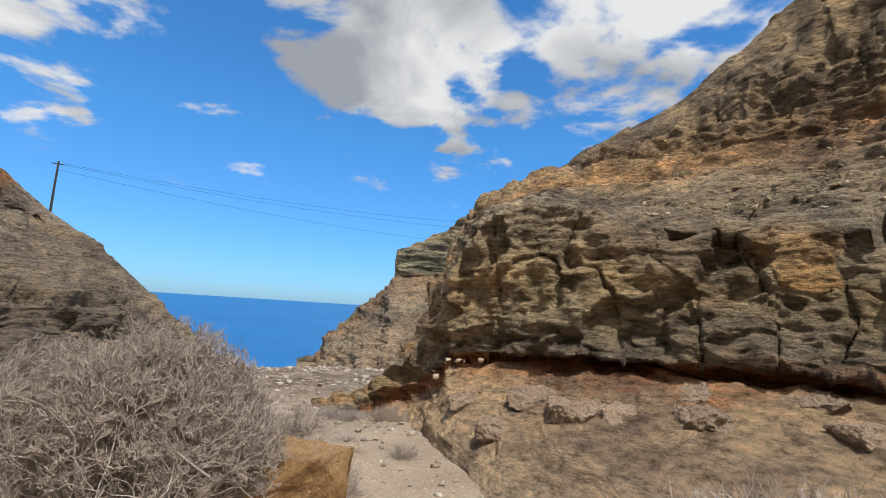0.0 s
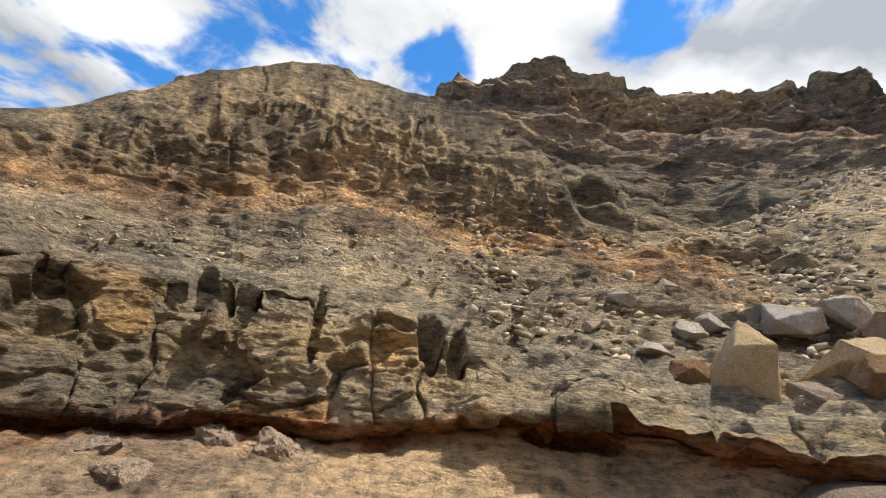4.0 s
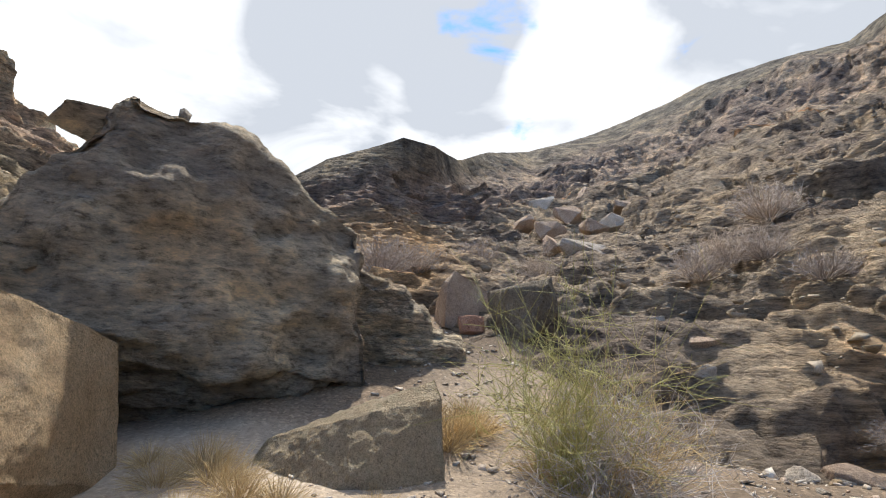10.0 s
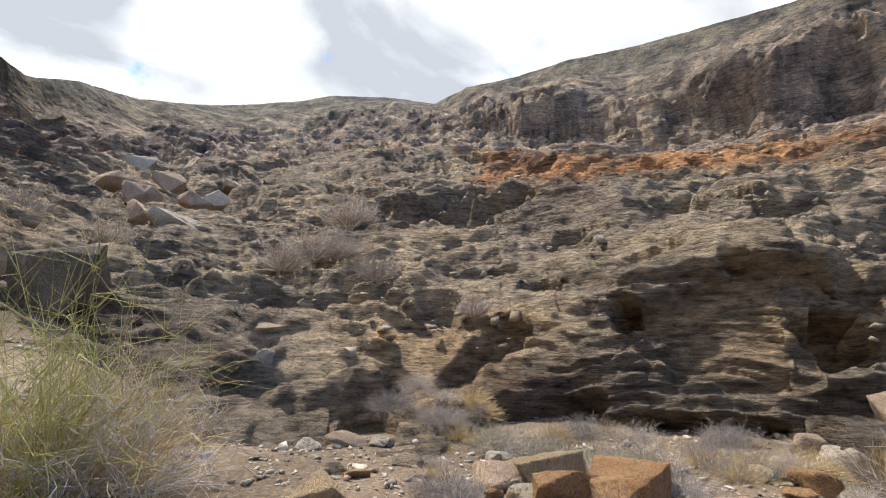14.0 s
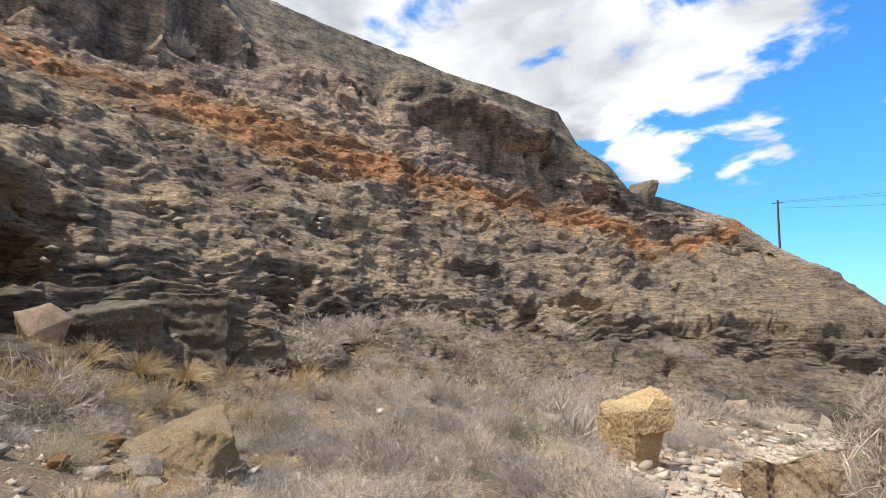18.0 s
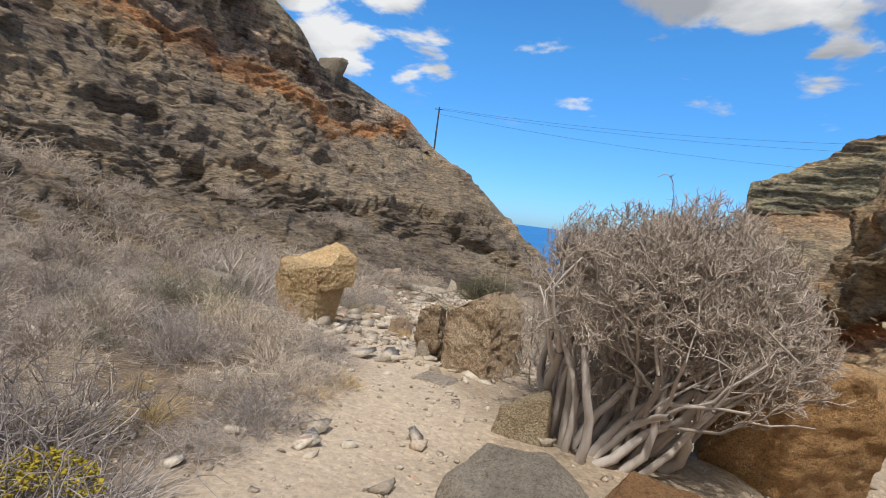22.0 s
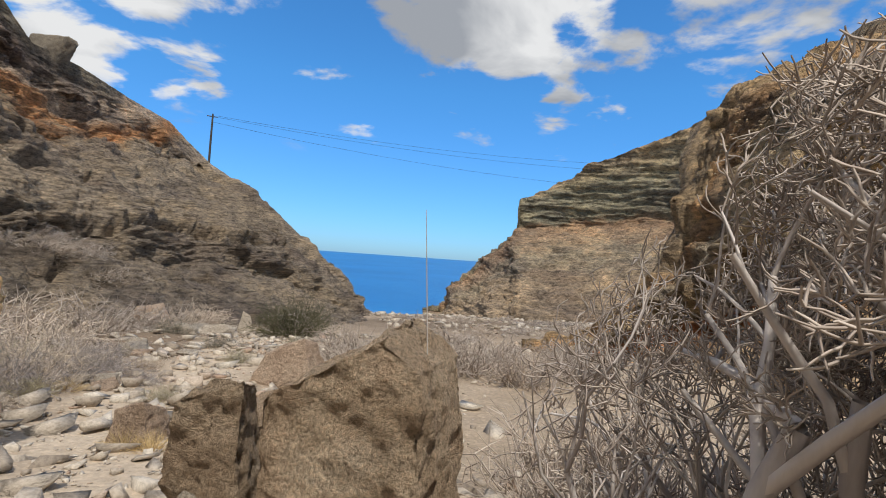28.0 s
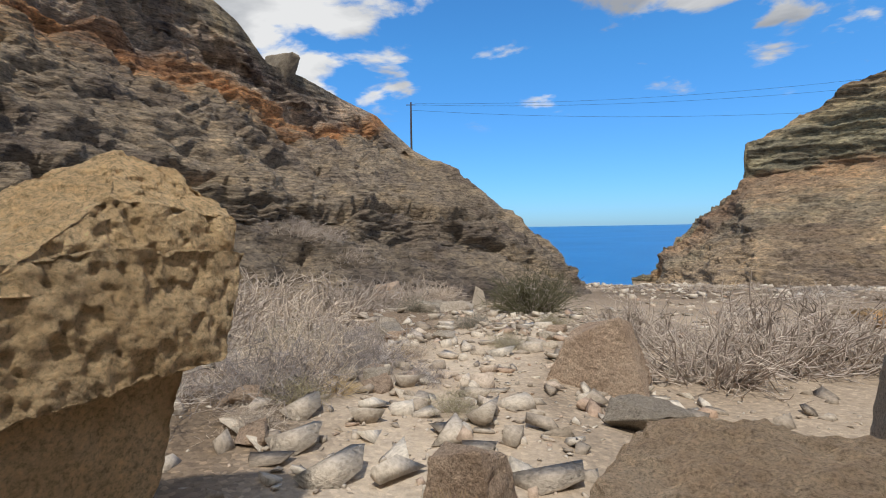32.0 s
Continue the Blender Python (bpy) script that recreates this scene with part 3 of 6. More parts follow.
def slope(name, lines, b0, b1, columns, steps, mat, relief, label, skirt=0, skirt_rows=50, fade=None):
    """A hillside swept round the valley through its contour lines, then carved into beds, ledges, flutes and hollows."""
    b = np.linspace(b0, b1, columns)[:, None]
    bj = b + 1.1 * fbm(b * 0.35, b * 0 + 3.1, b * 0, 3, 5)
    rs, zs, bed = [], [], []
    got = [line(tb, b if tb is lines[-1] else bj) for tb in lines]
    if skirt:                                   # the slope's toe runs down into the ground
        r = got[0][0] * skirt
        x, y = polar(b, r)
        got, steps = [(r, ground_height(x, y) - 0.35)] + got, (skirt_rows, *steps)
    for k, n in enumerate(steps):
        f = np.linspace(0, 1, n + (k == len(steps) - 1))[: n + (k == len(steps) - 1)]
        if k < len(steps) - 1:
            f = np.linspace(0, 1, n, endpoint=False)
        (r0, z0), (r1, z1) = got[k], got[k + 1]
        rs.append(r0 + (r1 - r0) * f)
        zs.append(z0 + (z1 - z0) * f)
        bed.append(np.broadcast_to(np.maximum(k - (1 if skirt else 0) + f, 0), (columns, len(f))))
    r, z, bed = np.concatenate(rs, 1), np.concatenate(zs, 1), np.concatenate(bed, 1)
    bb = np.broadcast_to(b, r.shape)
    x, y = polar(bb, r)
    P = np.stack([x, y, z], -1)
    du, dv = np.gradient(P, axis=0), np.gradient(P, axis=1)
    N = np.cross(dv, du)
    N /= np.linalg.norm(N, axis=-1, keepdims=True) + 1e-9
    flip = np.sign((N * np.stack([CX - x, CY - y, np.full_like(x, 8.0)], -1)).sum(-1, keepdims=True))
    N *= flip
    d = relief(x, y, z, r, bed)
    d, ochre = d if isinstance(d, tuple) else (d, 0 * bed)
    row = np.arange(r.shape[1]) / r.shape[1]
    d = d * smooth(0, 0.06, row)
    P = P + N * d[..., None]
    if fade:                                    # the upper beds pinch out round this corner
        bed = bed * (1 - 0.86 * smooth(*fade, bb))
        inland = 1 - smooth(-136, -118, bb + 9 * fbm(x / 4, y / 4, z / 4, 3, 15))
        bed = np.where(bed < 2.7, bed + (np.minimum(bed, 1.45) - bed) * inland, bed)
    me = grid_mesh(name, P, mat, {"bed": bed, "ochre": ochre})
    return tagged(new(name, me), label, "hillside", kind="structure")


def ledges(x, y, z, s=1.0, seed=0):
    """Beds of uneven hardness: some stand proud with a sharp lip, some lie back."""
    w = fbm(x * 0.2, y * 0.2, z * 0.25, 4, seed + 40) * 1.1
    a = fbm(x * 0.10 / s, y * 0.10 / s, (z + w) * 1.3 / s, 4, seed, 0.6)
    c = fbm(x * 0.26 / s, y * 0.26 / s, (z + w) * 3.4 / s, 3, seed + 60, 0.6)
    return 0.75 * np.tanh(5.0 * a) + 0.6 * np.tanh(4.5 * c)


def knobs(x, y, z, s, seed):
    n = fbm(x / s, y / s, z / s, 4, seed, 0.55)
    return n - 0.5 * np.abs(fbm(x * 2.7 / s, y * 2.7 / s, z * 2.7 / s, 3, seed + 70)) + 0.15


def flutes(x, y, z, s, seed):
    return 1 - 2 * np.abs(fbm(x / s, y / s, z / (s * 9), 4, seed))


def caves(x, y, z, places):
    """Hollows in a slope: bearing, height, half-width in degrees, half-height, depth."""
    b = np.degrees(np.arctan2(x - CX, y - CY))
    d, ragged = 0, 0.95 * fbm(x / 1.3, y / 1.3, z / 0.9, 3, 909)
    for b0, z0, wb, wz, deep in places:
        for off in (0, -360):
            k = ((b - b0 - off) / wb) ** 2 + ((z - z0) / wz) ** 2 + ragged
            d = d + deep * (1 - smooth(0.72, 1.04, k))
    return d


EAST_CAVES = [(84.5, 3.2, 1.8, 1.1, 1.5), (87.5, 2.7, 1.3, 0.7, 1.0), (64, 3.6, 2.2, 0.9, 1.1), (60, 4.3, 1.2, 0.7, 0.9), (72, 3.4, 0.8, 1.4, 0.6), (100, 0.75, 5, 0.3, 0.7), (48, 3.8, 1.5, 0.6, 0.7)]
WEST_CAVES = [(-101, 2.7, 11.5, 1.6, 0.6), (-112.5, 3.0, 1.8, 0.9, 1.2), (-94, 2.3, 3.0, 0.9, 1.2), (-122, 0.7, 6, 0.55, 1.4), (-108, 0.15, 12, 0.45, 1.5), (-140, 0.9, 3.5, 0.5, 1.3), (-132, 10.0, 7.0, 1.8, 3.0), (-124, 11.5, 5.0, 1.3, 2.0),
              (-30, 0.4, 5.0, 0.5, 1.2), (-22, 0.6, 4.0, 0.5, 1.4), (-16, 0.2, 3.5, 0.45, 1.2), (-38, 2.2, 4.5, 0.6, 1.2)]


def laminae(x, y, z, thick, seed):
    """Thin beds with crisp lips, broken along their length."""
    u = (z + 0.5 * fbm(x * 0.3, y * 0.3, z * 0.25, 3, seed)) / thick
    a = vnoise(x * 0.45, y * 0.45, u, seed + 5)
    c = vnoise(x * 1.4, y * 1.4, u * 2.3, seed + 9)
    return 0.6 * np.tanh(8 * (a - 0.5)) + 0.4 * np.tanh(7 * (c - 0.5))


def joints(x, y, z, wide, tall, seed):
    """Rock broken by upright joints into blocks: how far each stands forward (-1 to 1), the closeness of a joint (0 to 1), and a number for each block."""
    b = np.degrees(np.arctan2(x - CX, y - CY))
    u = b * 0.27 / wide + 1.1 * fbm(x * 0.28, y * 0.28, z * 0.2, 2, seed) + 0.35 * fbm(x * 0.9, y * 0.9, z * 0.5, 3, seed + 1)
    i = np.floor(u)
    v = z / tall + 7.3 * vnoise(i * 1.7, i * 0, i * 0, seed + 2) + 0.8 * fbm(x * 0.45, y * 0.45, z * 0.4, 3, seed + 4)
    j = np.floor(v)
    own = vnoise(i * 3.17 + 0.5, j * 2.3, i * 0, seed + 6)
    side, deck_ = np.minimum(u - i, 1 - (u - i)) * wide, np.minimum(v - j, 1 - (v - j)) * tall
    some = vnoise(x * 0.8, y * 0.8, z * 0.8, seed + 3)
    gap = np.exp(-(side / 0.06) ** 2) * smooth(0.35, 0.7, some) + 0.5 * np.exp(-(deck_ / 0.05) ** 2) * smooth(0.5, 0.8, some)
    return 2 * own - 1, gap, vnoise(i * 5.7, j * 4.1 + 0.5, i * 0 + 9.5, seed + 8)


def plates(x, y, z, s, seed):
    """Broad faces that stand forward or back, with abrupt edges."""
    return np.tanh(6 * fbm(x / s, y / s, z / (s * 0.8), 3, seed, 0.5))


def east_relief(x, y, z, r, bed):
    far = np.clip(r / 22, 0.5, 4)
    up = smooth(3.9, 4.4, bed)
    bank_ = 1 - smooth(0.75, 1.0, bed)
    wall = smooth(1.7, 2.0, bed) * (1 - smooth(2.9, 3.1, bed))
    apron = smooth(2.9, 3.1, bed) * (1 - up)
    d = 0.2 * ledges(x, y, z, 0.8, 1) * (1 - 0.5 * bank_) * (1 - 0.7 * wall) * (1 - 0.6 * up) + 0.6 * knobs(x, y, z, 4.5, 7) * (1 - 0.5 * bank_)
    d += (0.10 * apron + 0.05 * wall + 0.07 * up + 0.03 * bank_) * 1.4 * laminae(x, y, z, 0.34, 17)
    own, gap, tint_ = joints(x, y, z, 1.9, 2.6, 41)
    d += wall * (0.36 * own - 0.3 * gap + 0.22 * plates(x, y, z, 1.6, 13))
    own2, gap2, _ = joints(x, y, z, 2.8, 7.0, 47)
    d += up * (0.4 * own2 - 0.35 * gap2)
    d += up * (1.1 * flutes(x, y, z, 2.6, 11) - 0.55)
    hollow = fbm(x / 2.0, y / 2.0, z / 1.4, 3, 23)
    d -= 0.7 * smooth(0.14, 0.30, hollow) * smooth(1.9, 2.2, bed) * (1 - smooth(2.8, 3.1, bed))
    d += 0.17 * knobs(x, y, z, 0.7, 31) + 0.07 * knobs(x, y, z, 0.26, 37)
    b = np.degrees(np.arctan2(x - CX, y - CY))
    ochre = wall * (0.2 + 0.8 * smooth(44, 56, b)) * (1 - smooth(88, 95, b)) * smooth(0.42, 0.62, tint_) * smooth(-0.35, 0.05, fbm(x / 5, y / 5, z / 5, 2, 51))
    return d * far ** 0.5 * (1 - 0.8 * smooth(4.35, 4.9, bed)) - caves(x, y, z, EAST_CAVES), ochre


def west_relief(x, y, z, r, bed):
    far = np.clip(r / 24, 0.5, 3)
    up = smooth(2.9, 3.25, bed)
    d = 0.19 * ledges(x, y, z, 0.65, 101) * (1 - 0.75 * up) + 0.6 * knobs(x, y, z, 4.5, 107) * (1 - up) + 0.9 * up * fbm(x / 10, y / 10, z / 8, 4, 109, 0.38) + 0.3 * plates(x, y, z, 3.4, 117) * (1 - up)
    d += 0.17 * laminae(x, y, z, 0.42, 133) * (1 - 0.6 * up)
    wave = bed + 0.3 * fbm(x / 13, y / 13, z * 0, 3, 113)
    wall = smooth(2.95, 3.1, wave) * (1 - smooth(3.3, 3.45, wave))
    own, gap, _ = joints(x, y, z, 3.4, 9.0, 141)
    d += wall * (1.2 * flutes(x, y, z, 5.0, 111) - 0.5 + 0.5 * own - 0.4 * gap)
    d += 2.4 * smooth(3.12, 3.27, wave) * (1 - smooth(3.35, 3.9, wave)) * (1 - smooth(-0.72, -0.62, x / np.maximum(r, 1))) * smooth(-0.55, 0.05, fbm(x / 17, y / 17, z * 0, 2, 119))
    hollow = fbm(x / 3.2, y / 3.2, z / 1.3, 3, 123)
    d -= 1.0 * smooth(0.22, 0.34, hollow) * (1 - up)
    d += (0.15 - 0.09 * up) * knobs(x, y, z, 0.9, 131) + 0.07 * knobs(x, y, z, 0.33, 137)
    c = caves(x, y, z, WEST_CAVES)
    b = np.degrees(np.arctan2(x - CX, y - CY))
    b = np.where(b > 90, b - 360, b) + 5 * fbm(x / 3, y / 3, z / 3, 3, 151)
    # peach soil and rock; on the gully slope it also stands in for sunlight
    peach = np.exp(-((b + 181) / 8) ** 2) * smooth(2.4, 3.6, z) * (1 - smooth(9, 12, z)) + 0.7 * np.exp(-((b + 131) / 9) ** 2) * smooth(0.4, 1.0, z) * (1 - smooth(2.6, 3.6, z))
    corner = smooth(-0.55, -0.2, x / np.maximum(r, 1)) * smooth(20, 40, y)
    # ochre inside the caves offsets the shade on their walls
    return d * far ** 0.45 * (1 - 0.65 * smooth(3.55, 3.95, bed)) * (1 - 0.6 * smooth(0.1, 0.9, c)) * (1 - 0.4 * corner) - c, 0.6 * smooth(0.35, 0.9, c) * smooth(0.8, 1.4, z) * (1 - smooth(4.5, 6, z)) + 0.8 * peach


def far_relief(x, y, z, r, bed):
    return 1.3 * ledges(x, y, z, 3.0, 201) + 1.8 * knobs(x, y, z, 8, 207) + smooth(1.9, 2.3, bed) * (1.6 * flutes(x, y, z, 4, 211) - 0.8) + 0.4 * knobs(x, y, z, 1.6, 231)


def head_relief(x, y, z, r, bed):
    return 0.7 * ledges(x, y, z, 2.4, 301) + 1.6 * knobs(x, y, z, 11, 307) + 0.55 * knobs(x, y, z, 2.4, 331)


slope("cliff_east", [EAST_FOOT, EAST_SEAM, EAST_LIP, EAST_BENCH, EAST_APRON, EAST_BROW], 2, 152, 1150, (70, 16, 130, 120, 110), east_rock, east_relief,
      "bedded tan and grey sandstone cliff with an undercut red seam", 0.62)
slope("hillside_far", [FAR_FOOT, FAR_MID, FAR_CRAG, FAR_TOP], 80, 172, 420, (70, 80, 40), far_rock, far_relief,
      "far tawny mountain ridge with jagged crags on its crest")
slope("hillside_west", [WEST_FOOT, WEST_BENCH, WEST_BAND, WEST_CRAG, WEST_TOP], -200, -2, 1200, (80, 160, 80, 100), west_rock, west_relief,
      "layered grey hillside with an orange band under dark crags", 0.66, 50, (-30, -16))
slope("headland_east", [HEAD_FOOT, HEAD_LOW, HEAD_STEP, HEAD_TOP], 4, 35, 420, (150, 40, 30), head_rock, head_relief,
      "stepped sandstone headland at the mouth of the ravine above the sea")


# ---- ground sheet ----
def spread(n, lo, hi, mid):
    k = np.linspace(-1, 1, n)
    k = np.sign(k) * (0.25 * np.abs(k) + 0.75 * np.abs(k) ** 3)
    return np.where(k < 0, mid + (mid - lo) * k, mid + (hi - mid) * k)


gx, gy = np.meshgrid(spread(440, -170, 170, -3), spread(440, -150, 175, 4), indexing="ij")
gz = ground_height(gx, gy)
tr = np.exp(-((gx - track_x(gy) + 0.5 * fbm(gx / 1.5, gy / 1.5, gx * 0, 3, 91)) / 1.25) ** 4) * smooth(-13, -10, gy) * (1 - 0.6 * smooth(24, 40, gy)) * (0.4 + 0.6 * smooth(-6, -2, gy))
tr = np.maximum(tr, 0.62 * smooth(0.4, 1.4, gx - track_x(gy)) * smooth(-1.5, 2, gy) * (1 - smooth(24, 45, gy)))
tr = np.maximum(tr, 0.95 * np.exp(-(((gx - 2.6) / 2.6) ** 2 + ((gy + 8.0) / 1.6) ** 2) ** 2))
tagged(new("ground", grid_mesh("ground", np.stack([gx, gy, gz], -1)[:, ::-1], ground_mat, {"track": tr[:, ::-1]})),
       "dry sandy valley floor with a pale trodden path", "ground", kind="structure")

SEA = -18.0
sx, sy = np.meshgrid(np.linspace(-2600, 2600, 40), np.linspace(70, 4600, 40), indexing="ij")
tagged(new("water", grid_mesh("water", np.stack([sx, sy, sx * 0 + SEA], -1)[:, ::-1], sea_mat)), "deep blue sea reaching to the horizon", "sea", kind="structure")

# ---- building blocks for things ----
def part(name, mesh, parent, label=""):
    ob = new(name, mesh)
    ob.parent = parent
    if label:
        ob["label"] = label
    return ob


def hull(corners):
    """Vertices and triangles of the convex hull of some corners."""
    bm = bmesh.new()
    for c in corners:
        bm.verts.new(c)
    got = bmesh.ops.convex_hull(bm, input=list(bm.verts))
    loose = [v for v in bm.verts if not v.link_faces]
    bmesh.ops.delete(bm, geom=loose, context="VERTS")
    bmesh.ops.triangulate(bm, faces=list(bm.faces))
    bmesh.ops.recalc_face_normals(bm, faces=list(bm.faces))
    bm.verts.index_update()
    v = np.array([v.co[:] for v in bm.verts])
    f = np.array([[w.index for w in face.verts] for face in bm.faces])
    bm.free()
    return v, f


def finer(v, f, times):
    """Split every triangle into four, again and again."""
    for _ in range(times):
        e = np.sort(np.concatenate([f[:, [0, 1]], f[:, [1, 2]], f[:, [2, 0]]]), 1)
        u, back = np.unique(e, axis=0, return_inverse=True)
        back = back.reshape(3, -1) + len(v)
        v = np.concatenate([v, v[u].mean(1)])
        a, b, c = f.T
        ab, bc, ca = back
        f = np.concatenate([np.stack(t, 1) for t in ((a, ab, ca), (ab, b, bc), (ca, bc, c), (ab, bc, ca))])
    return v, f


def normals(v, f):
    n = np.cross(v[f[:, 1]] - v[f[:, 0]], v[f[:, 2]] - v[f[:, 0]])
    out = np.zeros_like(v)
    for k in range(3):
        np.add.at(out, f[:, k], n)
    return out / (np.linalg.norm(out, axis=1, keepdims=True) + 1e-9)


def weather(v, f, amount, seed, size=1.0, wear=0.35, beds=0.0, grooves=0.0):
    """Wear the edges, then roughen the faces."""
    for _ in range(2):
        acc, cnt = np.zeros_like(v), np.zeros(len(v))
        for k in range(3):
            np.add.at(acc, f[:, k], v[f[:, (k + 1) % 3]])
            np.add.at(cnt, f[:, k], 1)
        v = v + wear * (acc / cnt[:, None] - v)
    n = normals(v, f)
    x, y, z = (v / size).T
    d = 0.6 * fbm(x * 1.6, y * 1.6, z * 1.6, 3, seed, 0.55) - 0.8 * np.abs(fbm(x * 4, y * 4, z * 4, 4, seed + 9, 0.6)) + 0.35 * fbm(x * 12, y * 12, z * 12, 3, seed + 3)
    if grooves:
        d = d - grooves * np.abs(fbm(x * 9, y * 9, z * 1.3, 3, seed + 21)) - 0.8 * grooves * smooth(0.05, 0.35, fbm(x * 21, y * 21, z * 12, 2, seed + 25))
    if beds:
        d = d + beds * fbm(x * 0.4, y * 0.4, z * 7, 4, seed + 5)
    return v + n * (amount * size * d)[:, None]


def block(corners, amount, seed, level=4, size=1.0, wear=0.35, beds=0.0, grooves=0.0):
    v, f = finer(*hull(corners), level)
    return weather(v, f, amount, seed, size, wear, beds, grooves), f


def stone_shape(sx, sy, sz, seed, level=3, amount=0.05):
    rng = random.Random(seed)
    pts = []
    for _ in range(13):
        d = Vector((rng.gauss(0, 1), rng.gauss(0, 1), rng.gauss(0, 1))).normalized()
        m = max(abs(d.x), abs(d.y), abs(d.z)) ** 0.6
        pts.append((d.x / m * sx / 2, d.y / m * sy / 2, d.z / m * sz / 2))
    return block(pts, amount, seed, level, (sx + sy + sz) / 3, 0.12)


def rock(name, corners, mat, label, category="rock", seed=1, amount=0.05, level=4, beds=0.0, wear=0.35, group=""):
    """A single rock from the corners of its mass, in world metres; the origin is put under it."""
    c = np.array(corners, float)
    base = np.array([c[:, 0].mean(), c[:, 1].mean(), c[:, 2].min()])
    v, f = block(c - base, amount, seed, level, float(np.ptp(c, axis=0).mean()), wear, beds)
    ob = new(name, raw_mesh(name, v, f, mat, None, False))
    ob.location = base
    return tagged(ob, label, category, group)


# rock colours
boulder_mat = rock_material("tan_boulder", (0.55, 0.40, 0.25), (0.64, 0.485, 0.315), (0.70, 0.555, 0.385), (0.56, 0.385, 0.25), 1.3, 0.12)
lichen_mat = rock_material("lichen_rock", (0.50, 0.40, 0.275), (0.60, 0.49, 0.34), (0.66, 0.56, 0.41), (0.36, 0.345, 0.225), 1.2, 0.1)
yellow_mat = rock_material("yellow_sandstone", (0.72, 0.51, 0.285), (0.79, 0.585, 0.345), (0.84, 0.65, 0.42), (0.72, 0.50, 0.27), 1.0, 0.07, 0.1)
orange_mat = rock_material("orange_rock", (0.36, 0.20, 0.10), (0.44, 0.26, 0.135), (0.48, 0.32, 0.18), (0.24, 0.12, 0.06), 1.0)
grey_mat = rock_material("grey_stone", (0.38, 0.33, 0.27), (0.47, 0.41, 0.34), (0.56, 0.50, 0.42), (0.30, 0.26, 0.21), 1.2)
slab_mat = rock_material("brown_slab", (0.47, 0.345, 0.235), (0.58, 0.445, 0.315), (0.64, 0.515, 0.385), (0.45, 0.29, 0.19), 1.1, 0.1)
pale_mat = rock_material("pale_stone", (0.50, 0.43, 0.35), (0.58, 0.51, 0.43), (0.66, 0.6, 0.52), (0.40, 0.32, 0.25), 1.2)
pink_mat = rock_material("pinkish_rock", (0.45, 0.33, 0.245), (0.54, 0.41, 0.31), (0.60, 0.475, 0.37), (0.41, 0.295, 0.215), 1.2)
dark_mat = rock_material("dark_rock", (0.20, 0.17, 0.135), (0.27, 0.23, 0.18), (0.34, 0.295, 0.23), (0.12, 0.105, 0.085), 1.0, 0.09)
fin_mat = cliff_material("fin_rock", [(0.0, (0.40, 0.35, 0.275)), (0.5, (0.52, 0.45, 0.35)), (1.0, (0.58, 0.50, 0.39))], 4, 0.5, 0.9, 0.0, 0.5)
# the foot's bed is lightened to stand in for light bounced into the undercut
pillar_mat = cliff_material("pillar_rock", [(0.0, (0.62, 0.54, 0.42)), (0.2, (0.46, 0.41, 0.33)), (0.42, (0.40, 0.355, 0.28)), (0.52, (0.58, 0.51, 0.40)),
                                            (0.8, (0.52, 0.45, 0.355)), (1.0, (0.38, 0.33, 0.26))], 4, 0.7, 0.1, 0.0, 0.2, 0.55)


def g(x, y):
    return ground_at(x, y)


